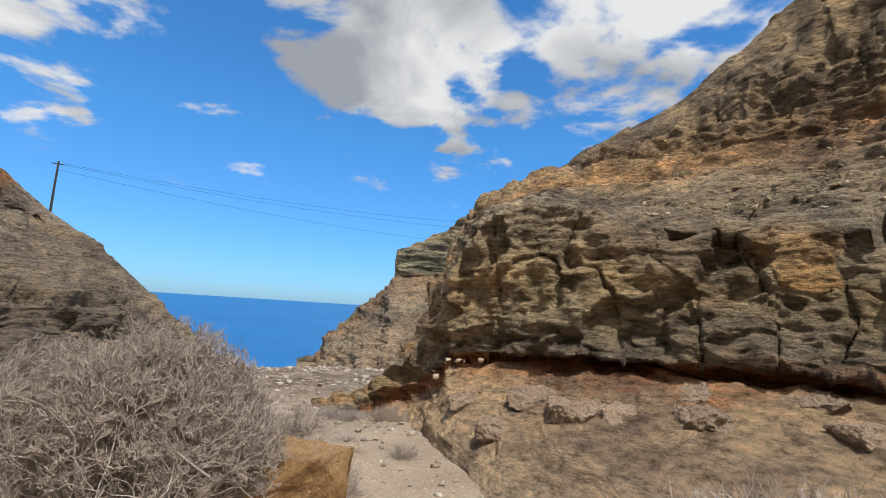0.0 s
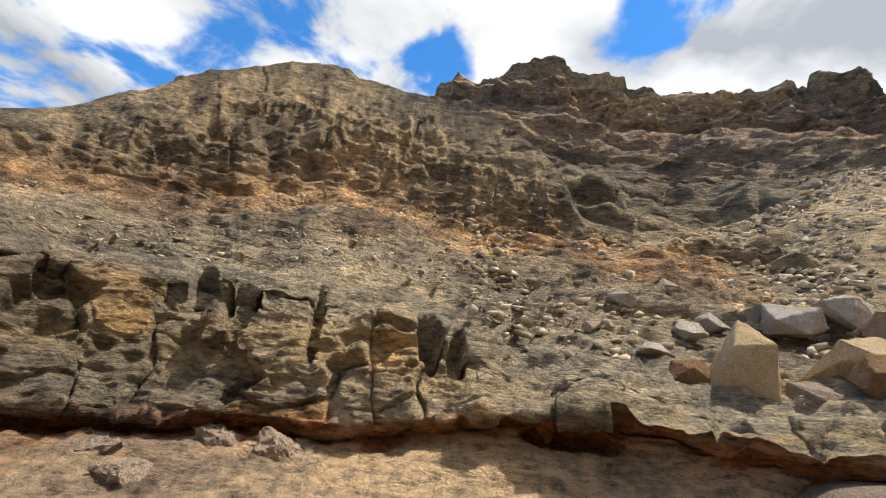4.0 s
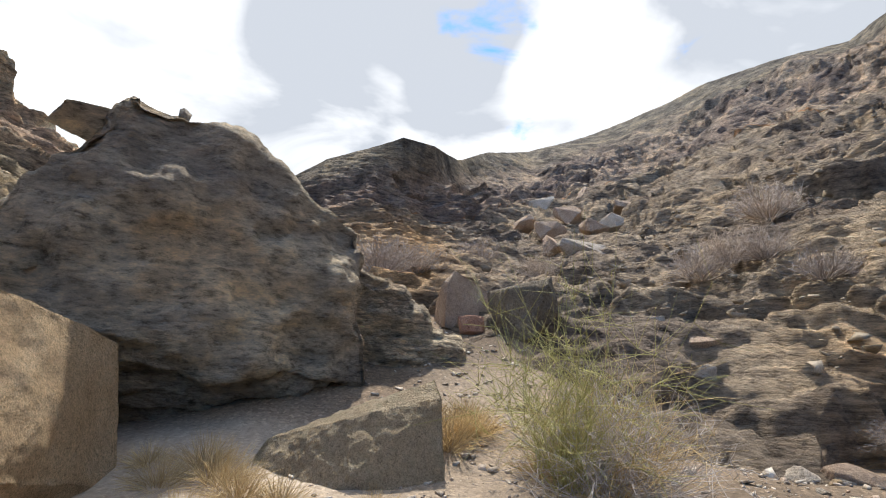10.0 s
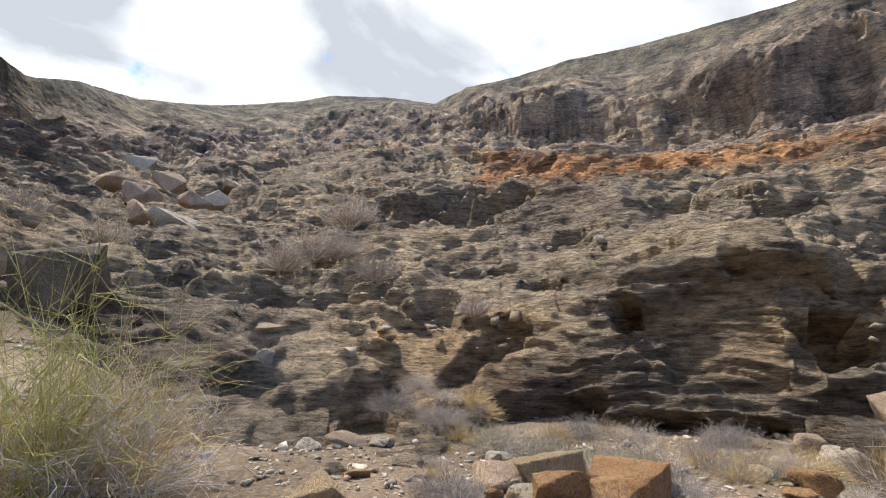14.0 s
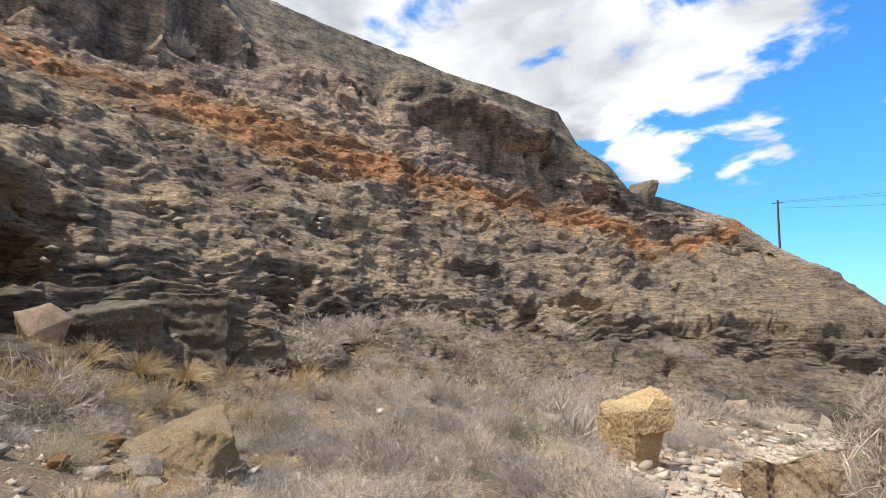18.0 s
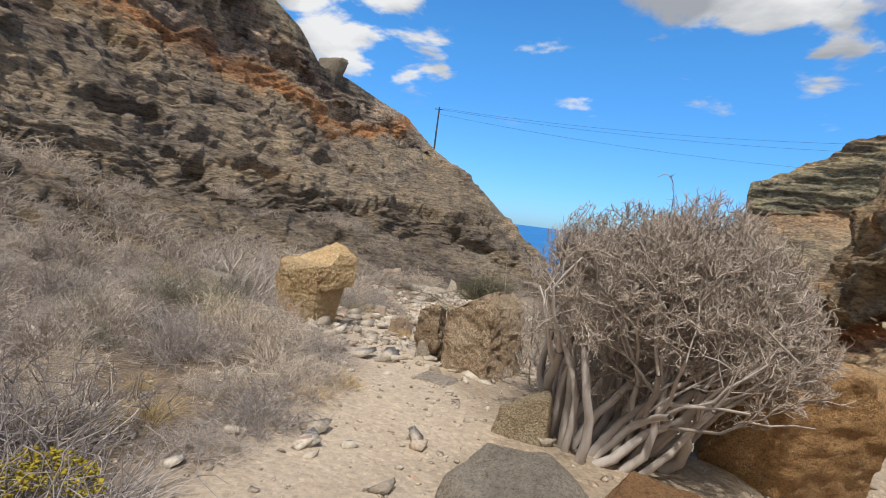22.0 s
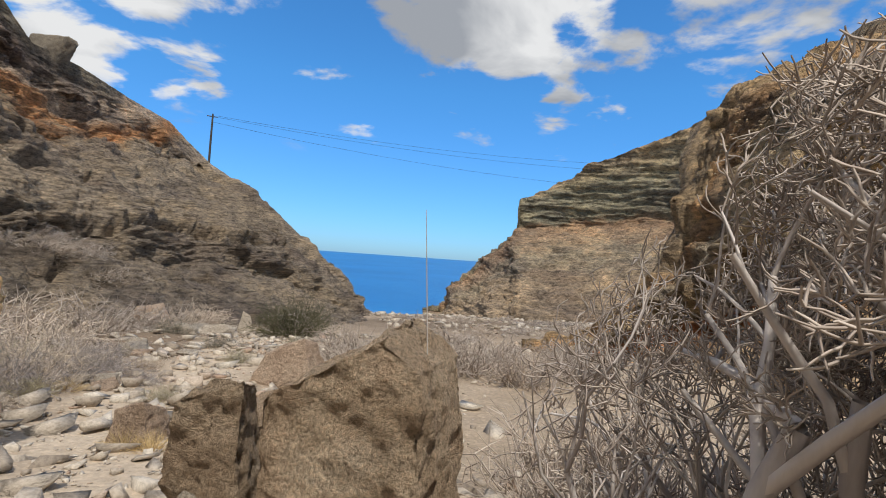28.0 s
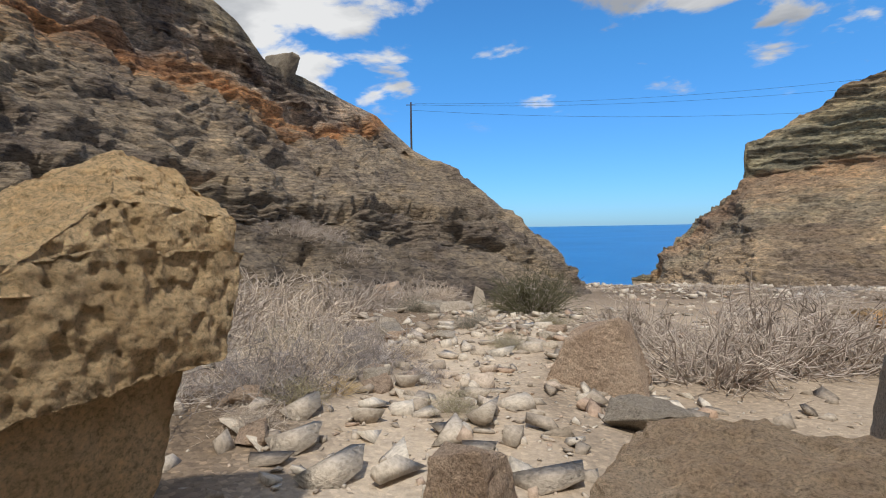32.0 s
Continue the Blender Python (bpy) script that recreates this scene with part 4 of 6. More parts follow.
# ---- the dark pillar and its neighbours ----
def outcrop(name, a, b, tops, front, depth, mat, label, seed, columns=260, steps=(24, 40, 70, 30, 30, 30), lam=0.015):
    """A wall of rock from a to b (plan points). tops: (fraction, height of the crown); front: (inset, share of the height) of its face from the foot up."""
    (ax, ay), (bx, by) = a, b
    length = math.hypot(bx - ax, by - ay)
    s = np.linspace(0, 1, columns)[:, None]
    tx, ty = (bx - ax) / length, (by - ay) / length
    nx, ny = -ty, tx
    if (CX - ax) * nx + (CY - ay) * ny > 0:
        nx, ny = -nx, -ny                          # n points away from the turning place
    top = np.interp(s, *np.array(tops).T)
    foot = -0.4
    knots = [(i, foot + (top - foot) * h) for i, h in front] + [(depth * 0.8, top - 0.25), (depth, np.full_like(top, foot))]
    ds, zs, bed = [], [], []
    for k, n in enumerate(steps[: len(knots) - 1]):
        f = np.linspace(0, 1, n, endpoint=k == len(knots) - 2)
        (d0, z0), (d1, z1) = knots[k], knots[k + 1]
        ds.append(np.broadcast_to(d0 + (d1 - d0) * f, (columns, len(f))))
        zs.append(z0 + (z1 - z0) * f)
        bed.append(np.broadcast_to((k + f) * 4 / (len(knots) - 2), (columns, len(f))))
    d, z, bed = np.concatenate(ds, 1), np.concatenate(zs, 1), np.concatenate(bed, 1)
    ss = np.broadcast_to(s * length, d.shape)
    x, y = ax + tx * ss + nx * d, ay + ty * ss + ny * d
    P = np.stack([x, y, z], -1)
    N = np.cross(np.gradient(P, axis=1), np.gradient(P, axis=0))
    N /= np.linalg.norm(N, axis=-1, keepdims=True) + 1e-9
    mid = P.reshape(-1, 3).mean(0)
    if (N * (P - mid)).sum() < 0:
        N = -N
    low_ = 1 - smooth(0.38, 0.5, z / np.maximum(top, 1))
    face_ = 1 - smooth(0.7, 0.88, z / np.maximum(top, 1))
    k = face_ * (0.10 * plates(x, y, z, 0.9, seed + 12) + 0.10 * plates(x, y, z * 0.6, 1.9, seed + 18)) + (lam + 0.08 * low_) * laminae(x, y, z, 0.24, seed + 14) + 0.05 * knobs(x, y, z, 0.2, seed + 16) + 0.09 * ledges(x, y, z, 0.6, seed) * smooth(0.5, 0.2, z / np.maximum(top, 1)) + 0.5 * knobs(x, y, z, 2.2, seed + 3) + 0.12 * plates(x, y, z, 1.3, seed + 8) + 0.09 * knobs(x, y, z, 0.45, seed + 6)
    P = P + N * (k * smooth(0, 0.3, top - foot))[..., None]
    base = np.array([(ax + bx) / 2, (ay + by) / 2, 0.0])
    ob = new(name, grid_mesh(name, P - base, mat, {"bed": np.clip(bed, 0, 4), "ochre": 0.3 * smooth(0.0, 0.25, fbm(x / 0.9, y / 0.9, z / 0.7, 3, seed + 22)) * (1 - low_)}))
    ob.location = base
    return tagged(ob, label, "rock outcrop")


pillar = outcrop("rock_pillar", (0.55, -10.45), (7.3, -6.9),
                 [(0.0, 0.3), (0.02, 3.2), (0.05, 4.2), (0.15, 4.5), (0.32, 5.35), (0.46, 5.75), (0.55, 5.95), (0.585, 5.7), (0.625, 4.9), (0.66, 4.2), (0.72, 3.65), (0.82, 2.95), (0.92, 2.2), (0.97, 1.7), (1.0, 0.4)],
                 [(0.9, 0.0), (1.1, 0.13), (0.75, 0.28), (-0.05, 0.40), (0.0, 0.72), (0.3, 1.0)], 3.4, pillar_mat,
                 "dark grey weathered rock pillar with an undercut foot", 501)
part("beak", raw_mesh("beak", *block([(-0.2, -0.5, -0.2), (0.9, -0.45, 0.15), (1.15, -0.1, -0.1), (0.9, 0.5, 0.1), (-0.4, 0.6, 0.1), (-0.3, -0.3, 0.3), (0.7, 0.1, 0.3), (0.3, 0.0, -0.55)], 0.05, 77, 4), pillar_mat), pillar,
     "overhanging capstone").location = (4.5 - 3.925, -9.45 + 8.675, 5.4)
bk = pillar.children[0]
bk.rotation_euler, bk.scale = (0, 0, radians(28)), (1.15, 1.0, 0.85)
part("top_stone", raw_mesh("top_stone", *stone_shape(0.22, 0.2, 0.26, 5, 3), grey_mat), pillar, "small pale stone on the crown").location = (3.95 - 3.925, -9.5 + 8.675, 5.84)

outcrop("rock_fin", (-1.35, -11.9), (1.15, -10.95), [(0.0, 1.9), (0.1, 2.15), (0.5, 2.95), (0.85, 3.75), (0.95, 3.9), (1.0, 2.2)],
        [(-0.1, 0.0), (0.0, 0.3), (0.15, 0.65), (0.35, 1.0)], 2.6, fin_mat, "layered grey rock fin sloping down beside the pillar", 541, 200, (40, 60, 60, 24, 20), 0.10)

# ---- the big boulders near the turning place ----
rock("big_boulder", [(3.99, -6.63, 2.4), (3.56, -8.12, 1.95), (3.31, -8.15, 0.35), (3.35, -6.2, 0.72), (4.85, -4.3, 0.5), (4.0, -4.6, 0.15), (5.3, -5.7, -1.7), (4.9, -7.2, -1.5), (5.04, -5.0, 1.12), (5.07, -5.74, 1.81),
                     (5.9, -6.6, 1.2), (5.6, -7.9, 1.1), (5.8, -5.6, -0.2), (5.2, -8.3, -0.2), (3.7, -7.6, -0.2)],
     boulder_mat, "huge angular tan boulder with flat broken faces", "boulder", 11, 0.028, 6, wear=0.03)
rock("lichen_block", [(-0.35, -8.35, 1.62), (-0.42, -8.0, 1.4), (-0.45, -7.75, 0.5), (-0.2, -7.6, 0.3), (1.7, -8.3, 0.86), (1.9, -8.2, 0.5), (0.7, -7.75, 1.15), (0.6, -7.45, 0.6), (0.9, -7.5, 0.3), (-0.3, -9.0, 1.35), (0.9, -8.9, 1.1), (1.9, -8.9, 0.5), (-0.4, -8.9, 0.2), (1.2, -8.9, 0.2)],
     lichen_mat, "leaning block of sandstone blotched with lichen beside the path", "boulder", 12, 0.035, 6, wear=0.08)
rock("path_stone", [(-1.0, -5.3, 0.0), (-0.35, -5.2, 0.05), (-0.55, -5.6, 0.62), (-0.85, -5.9, 0.5), (-0.3, -6.0, 0.1), (-1.2, -6.0, 0.05), (-0.9, -5.2, -0.3), (-0.3, -5.9, -0.3), (-1.1, -6.0, -0.3)],
     boulder_mat, "pointed tan stone standing at the edge of the path", seed=13, amount=0.04, level=4)

# ---- rocks on the western side of the turning place ----
rock("flat_topped_rock", [(-7.2, -6.1, -0.4), (-6.6, -4.95, -0.35), (-6.3, -5.2, 0.45), (-6.9, -6.0, 0.3), (-7.5, -4.9, 0.5), (-8.2, -5.7, 0.35), (-8.3, -5.2, -0.3), (-7.6, -6.3, -0.4), (-7.4, -4.7, -0.4)],
     boulder_mat, "tan flat-topped rock broken at one end", "boulder", 21, 0.04, 5)
rock("orange_boulder", [(-6.6, -4.6, -0.4), (-6.5, -3.5, -0.4), (-6.4, -4.3, 0.35), (-6.6, -3.6, 0.45), (-7.4, -4.7, 0.5), (-7.6, -3.7, 0.5), (-7.9, -4.2, -0.3), (-6.2, -4.0, 0.1)],
     orange_mat, "rounded orange-brown boulder among smaller stones", "boulder", 22, 0.05, 5)
rock("white_stone", [(-7.0, -1.8, -0.55), (-6.9, -1.35, -0.5), (-7.35, -1.3, -0.5), (-7.4, -1.8, -0.5), (-7.0, -1.6, -0.12), (-7.3, -1.45, -0.15)], pale_mat, "small white stone on the dry ground", seed=23, level=3)
rock("red_stone", [(-7.6, -2.6, -0.5), (-7.5, -2.1, -0.5), (-8.1, -2.2, -0.5), (-8.0, -2.7, -0.5), (-7.7, -2.4, 0.1), (-7.9, -2.3, 0.12)], rock_material("dark_red_stone", (0.17, 0.08, 0.055), (0.22, 0.11, 0.075), (0.27, 0.15, 0.1)), "small dark red stone on the dry ground", seed=24, level=3)
rock("pitted_rock", [(-8.5, 0.6, -1.5), (-9.35, -0.35, -1.5), (-9.1, 1.6, -1.5), (-8.7, 1.25, -0.55), (-8.75, 0.75, -0.35), (-9.5, 0.3, -0.5), (-9.9, -0.2, -0.8), (-9.3, 1.2, -0.3), (-10.2, 1.4, -0.35), (-10.4, 0.2, -1.4), (-10.2, 1.7, -1.4), (-9.0, -0.1, -0.95)],
     rock_material("pitted_limestone", (0.54, 0.41, 0.25), (0.63, 0.49, 0.31), (0.69, 0.56, 0.38), (0.44, 0.31, 0.18), 1.4, 0.1), "cracked tan limestone rock with a pitted edge", "boulder", 25, 0.07, 5)

# ---- the yellow rock that narrows downwards ----
yr = tagged(new("yellow_rock"), "yellow sandstone rock with a pitted cap on a narrow stem", "boulder")
yr.location = (-7.7, 10.2, -2.15)


def local(points, o):
    return [(x - o[0], y - o[1], z - o[2]) for x, y, z in points]


part("cap", raw_mesh("cap", *block(local([(-8.48, 9.78, -0.80), (-8.25, 9.65, -1.0), (-7.45, 9.85, -0.86), (-7.38, 9.95, -1.38), (-7.9, 9.72, -1.35), (-8.4, 9.8, -1.6), (-8.5, 10.3, -0.78), (-8.35, 10.5, -1.4), (-7.15, 11.0, -0.85), (-7.12, 10.8, -1.34), (-7.5, 11.2, -1.15), (-7.9, 10.9, -0.8), (-7.3, 10.4, -0.8)], yr.location), 0.045, 31, 6, 1.0, 0.06, 0.1, 0.6), yellow_mat), yr)
part("crest", raw_mesh("crest", *block(local([(-8.4, 10.0, -0.84), (-7.66, 10.75, -0.36), (-7.5, 10.95, -0.44), (-7.2, 11.02, -0.68), (-7.17, 10.95, -1.0), (-7.4, 9.97, -0.95), (-7.5, 11.15, -1.1), (-8.0, 10.8, -0.8), (-7.36, 10.45, -0.60), (-8.0, 10.4, -1.1)], yr.location), 0.04, 37, 6, 1.0, 0.06, 0.1, 0.6), yellow_mat), yr)
part("stem", raw_mesh("stem", *block(local([(-8.47, 9.66, -1.12), (-7.95, 9.7, -1.1), (-7.5, 9.82, -1.15), (-7.3, 10.8, -1.2), (-8.3, 10.5, -1.15), (-8.05, 9.84, -2.3), (-7.55, 9.97, -2.3), (-7.42, 10.55, -2.3), (-7.95, 10.5, -2.3), (-8.38, 9.68, -1.75), (-7.54, 9.86, -1.75)], yr.location), 0.03, 33, 6, 0.9, 0.12, 0.0, 0.5), yellow_mat), yr)

# ---- rocks round the path towards the sea ----
rock("leaning_slab", [(-4.38, 8.88, -1.12), (-4.3, 8.75, -2.2), (-4.0, 8.6, -1.95), (-3.68, 8.55, -0.68), (-3.5, 9.1, -0.6), (-3.48, 8.5, -0.85), (-3.42, 8.42, -2.2), (-3.3, 10.3, -0.8), (-3.05, 9.6, -0.95), (-3.0, 10.4, -2.5), (-4.0, 10.3, -2.5), (-4.3, 9.3, -2.0), (-3.1, 8.9, -2.3)],
     slab_mat, "large brown slab of rock leaning beside the path", "boulder", 41, 0.07, 6, wear=0.03)
rock("propped_block", [(-4.9, 9.05, -1.2), (-5.0, 9.15, -1.75), (-4.5, 9.0, -1.85), (-4.48, 9.0, -1.05), (-4.55, 9.5, -2.3), (-4.95, 9.5, -2.3), (-4.95, 9.5, -1.3), (-4.5, 9.5, -1.2), (-4.7, 9.1, -1.04), (-4.4, 9.6, -2.3)],
     slab_mat, "brown block of rock propped against the leaning slab", "rock", 55, 0.09, 5, wear=0.1)
rock("prop_stone", [(-4.95, 8.95, -2.35), (-4.6, 8.9, -2.35), (-4.5, 9.3, -2.35), (-5.0, 9.4, -2.35), (-4.85, 9.05, -1.75), (-4.65, 9.1, -1.7), (-4.7, 9.3, -1.7)], grey_mat, "small grey stone under the propped block", "rock", 56, 0.05, 3)
rock("path_slab", [(-4.5, 7.3, -2.1), (-3.75, 7.2, -2.1), (-3.6, 8.0, -2.15), (-4.35, 8.1, -2.15), (-4.35, 7.45, -1.86), (-3.85, 7.4, -1.84), (-3.8, 7.9, -1.9), (-4.3, 7.95, -1.9)], pale_mat, "low pale slab of rock half buried in the sandy path", "rock", 57, 0.03, 4)
rock("cube_rock", [(-6.5, 11.5, -2.65), (-5.95, 11.4, -2.65), (-5.9, 11.95, -2.65), (-6.45, 12.0, -2.65), (-6.42, 11.6, -2.1), (-6.1, 11.5, -1.98), (-5.98, 11.85, -2.15), (-6.4, 11.9, -2.12)], pink_mat, "pinkish-brown block of rock split by a crack", "rock", 42, 0.06, 5)
rock("pale_slab", [(-3.6, 12.6, -2.6), (-2.9, 12.3, -2.6), (-2.5, 13.2, -2.6), (-3.3, 13.5, -2.6), (-3.55, 12.65, -1.8), (-2.95, 12.4, -1.62), (-2.6, 13.1, -1.65), (-3.3, 13.3, -1.75)], pale_mat, "smooth pale slab of rock beyond the shelf", "rock", 58, 0.03, 5)
rock("shelf_rock", [(-5.6, 11.5, -2.8), (-4.2, 11.2, -2.8), (-3.6, 12.3, -2.8), (-5.2, 12.9, -2.8), (-5.5, 11.6, -2.2), (-4.3, 11.4, -1.95), (-3.9, 12.0, -1.92), (-5.1, 12.5, -2.1), (-4.9, 11.3, -2.12)], slab_mat, "flat tan-brown shelf of rock on the valley floor", "rock", 44, 0.09, 6, beds=0.7)
rock("split_rock", [(-6.0, 15.2, -2.9), (-4.7, 15.0, -2.9), (-4.5, 16.2, -2.9), (-5.8, 16.4, -2.9), (-5.7, 15.4, -2.25), (-5.0, 15.5, -1.95), (-4.8, 16.0, -2.1), (-5.5, 16.2, -2.2)], pink_mat, "tan rock with a pale broken face", "rock", 45, 0.05, 5)
rock("white_block", [(-9.4, 27.0, -4.6), (-8.5, 27.0, -4.6), (-8.6, 27.8, -4.6), (-9.4, 27.8, -4.6), (-9.1, 27.2, -3.0), (-8.8, 27.3, -3.2), (-8.9, 27.7, -3.3)], pale_mat, "upright white block of stone on the valley floor", "rock", 46, 0.05, 4)
rock("valley_boulder", [(-13.2, 26.0, -4.4), (-11.6, 25.6, -4.4), (-11.5, 27.2, -4.4), (-13.3, 27.3, -4.4), (-12.8, 26.1, -2.9), (-12.0, 26.2, -3.0), (-12.1, 27.0, -2.8)], pink_mat, "pinkish boulder on the valley floor", "boulder", 47, 0.05, 4)
rock("orange_rock", [(-0.6, 6.9, -2.2), (0.1, 7.0, -2.2), (1.3, 7.3, -2.2), (1.5, 8.4, -2.2), (-0.3, 8.3, -2.2), (-0.45, 7.0, -0.75), (0.9, 6.8, -0.55), (1.5, 7.5, -0.6), (0.2, 8.2, -0.55), (1.3, 6.9, -1.1), (-0.2, 6.75, -1.2)],
     rock_material("orange_brown_rock", (0.46, 0.27, 0.125), (0.56, 0.345, 0.17), (0.62, 0.42, 0.235), (0.34, 0.19, 0.10), 0.9), "orange-brown rock with a hollow side under the dead bush", "boulder", 48, 0.05, 5)
rock("low_flat_rock", [(-1.75, 4.5, -1.85), (-0.75, 4.4, -1.85), (-0.6, 5.2, -1.85), (-1.7, 5.3, -1.85), (-1.8, 4.55, -1.6), (-0.9, 4.4, -1.55), (-0.7, 5.1, -1.5), (-1.5, 5.2, -1.45)], orange_mat, "low flat tan rock half buried in sand", "rock", 49, 0.06, 4)
rock("buried_rock", [(-3.15, 3.6, -1.8), (-1.5, 3.3, -1.8), (-1.4, 4.4, -1.8), (-2.9, 4.6, -1.8), (-2.9, 3.9, -1.25), (-2.6, 3.6, -1.22), (-2.1, 3.5, -1.15), (-1.75, 3.9, -1.25), (-2.2, 4.3, -1.08), (-2.7, 4.3, -1.12), (-1.6, 3.5, -1.5)], grey_mat, "half-buried grey-brown rock beside the path", "rock", 50, 0.05, 4)
rock("bush_rock", [(-2.95, 5.95, -1.95), (-2.3, 5.85, -1.95), (-2.2, 6.6, -1.95), (-2.95, 6.6, -1.95), (-2.85, 6.0, -1.45), (-2.3, 5.95, -1.2), (-2.35, 6.4, -1.25)], lichen_mat, "small dark rock at the foot of the dead bush", "rock", 51, 0.05, 4)
rock("slope_boulder", [(-10.4, 9.0, -1.9), (-9.3, 8.9, -2.0), (-9.2, 9.8, -2.0), (-10.4, 10.0, -1.9), (-10.0, 9.2, -1.2), (-9.5, 9.3, -1.3), (-9.6, 9.8, -1.35)], grey_mat, "grey boulder half hidden in dry brush", "boulder", 52, 0.05, 4)
rock("flat_stone", [(-7.6, 9.2, -2.3), (-6.9, 9.1, -2.3), (-6.8, 9.6, -2.3), (-7.5, 9.75, -2.3), (-7.4, 9.3, -2.05), (-7.0, 9.3, -2.03), (-7.1, 9.6, -2.05)], grey_mat, "smooth flat grey stone near the yellow rock", "rock", 53, 0.03, 4)
rock("stem_stone", [(-8.3, 9.6, -2.3), (-7.8, 9.5, -2.3), (-7.85, 9.95, -2.3), (-8.35, 10.0, -2.3), (-8.1, 9.65, -1.75), (-7.9, 9.8, -1.8), (-8.2, 9.9, -1.8)], orange_mat, "brown stone lying against the yellow rock", "rock", 54, 0.05, 4)

# crest rock on the western hill
rock("crest_rock", [(-38.5, 56.0, 15), (-36, 57.0, 15), (-36, 59.0, 15), (-38.5, 59, 15), (-37.8, 57, 18.3), (-34.6, 57.2, 18.5), (-34.1, 58.0, 18.0), (-34.8, 59, 18.7), (-37.5, 58.8, 18.6)], dark_mat, "overhanging dark rock on the crest of the hill", "rock", 61, 0.05, 4)

# ---- the pile of fallen boulders under the scree, and the gully's rocks ----
def on_slope(bearing, r):
    """Height of the slopes' inner surface, from the contour tables."""
    if bearing > 0:
        tabs = [EAST_SEAM, EAST_BENCH, EAST_APRON, EAST_BROW]
    else:
        tabs = [WEST_FOOT, WEST_BENCH, WEST_BAND, WEST_CRAG, WEST_TOP]
    rr, zz = (list(k) for k in zip(*[line(t, bearing) for t in tabs]))
    if bearing <= 0:                            # the toe that runs down into the ground
        x, y = polar(bearing, 0.66 * rr[0])
        rr, zz = [0.66 * rr[0]] + rr, [ground_at(x, y) - 0.35] + zz
    return float(np.interp(r, rr, zz))


def lone(name, bearing, r, size, mat, label, seed, sink=0.25, group="", category="boulder"):
    """A single rock set into the ground or a slope."""
    sx, sy, sz = size
    v, f = stone_shape(sx, sy, sz, seed, 4 if max(size) > 1.2 else 3, 0.05)
    ob = new(name, raw_mesh(name, v, f, mat, None, False))
    x, y = polar(bearing, r)
    z = on_slope(bearing, r) if r > 12.5 else g(x, y)
    ob.location = (x, y, z + sz * (0.5 - sink))
    ob.rotation_euler = (0, 0, seed * 1.7)
    return tagged(ob, label, category, group)


PILE = "boulders fallen under the scree"
for k, (b, r, s, mat, label) in enumerate([
        (116.0, 17.4, (2.5, 2.2, 2.5), yellow_mat, "big yellow angular boulder in the rockfall"), (123.5, 18.2, (2.9, 1.7, 1.7), yellow_mat, "long yellow block in the rockfall"),
        (130.5, 19.8, (2.4, 2.2, 2.6), orange_mat, "brown angular boulder in the rockfall"), (127.5, 17.6, (2.6, 1.5, 1.4), orange_mat, "orange rounded boulder in the rockfall"),
        (120.5, 21.2, (2.2, 1.7, 1.9), pale_mat, "pale boulder in the rockfall"), (111.5, 17.0, (1.3, 1.0, 0.9), orange_mat, "small orange boulder in the rockfall"),
        (121.0, 16.9, (1.3, 0.9, 0.8), pink_mat, "small brown boulder in the rockfall"), (133.5, 18.6, (1.5, 1.2, 1.2), orange_mat, "small rust-coloured boulder in the rockfall"),
        (124.0, 22.5, (1.9, 1.5, 1.5), pale_mat, "whitish boulder in the rockfall"), (108.0, 17.5, (1.4, 1.1, 0.7), pale_mat, "flat pale stone in the rockfall"),
        (111.0, 19.5, (1.6, 1.1, 0.8), pale_mat, "flat white stone in the rockfall"), (117.5, 22.0, (1.4, 1.1, 0.9), grey_mat, "grey boulder in the rockfall"),
        (105.0, 20.5, (1.4, 1.0, 0.7), pale_mat, "flat whitish stone in the rockfall"), (110.0, 23.0, (1.4, 1.1, 1.0), pink_mat, "pinkish stone in the rockfall"),
        (114.0, 20.8, (1.3, 1.0, 0.9), pale_mat, "whitish stone in the rockfall"), (102.5, 18.2, (1.1, 0.8, 0.5), pink_mat, "flat pinkish stone in the rockfall"), (127.0, 21.5, (1.6, 1.3, 1.3), pink_mat, "brown stone in the rockfall")]):
    lone("fallen_boulder", b, r, s, mat, label, 700 + k, group=PILE)
GULLY = "boulders in the gully"
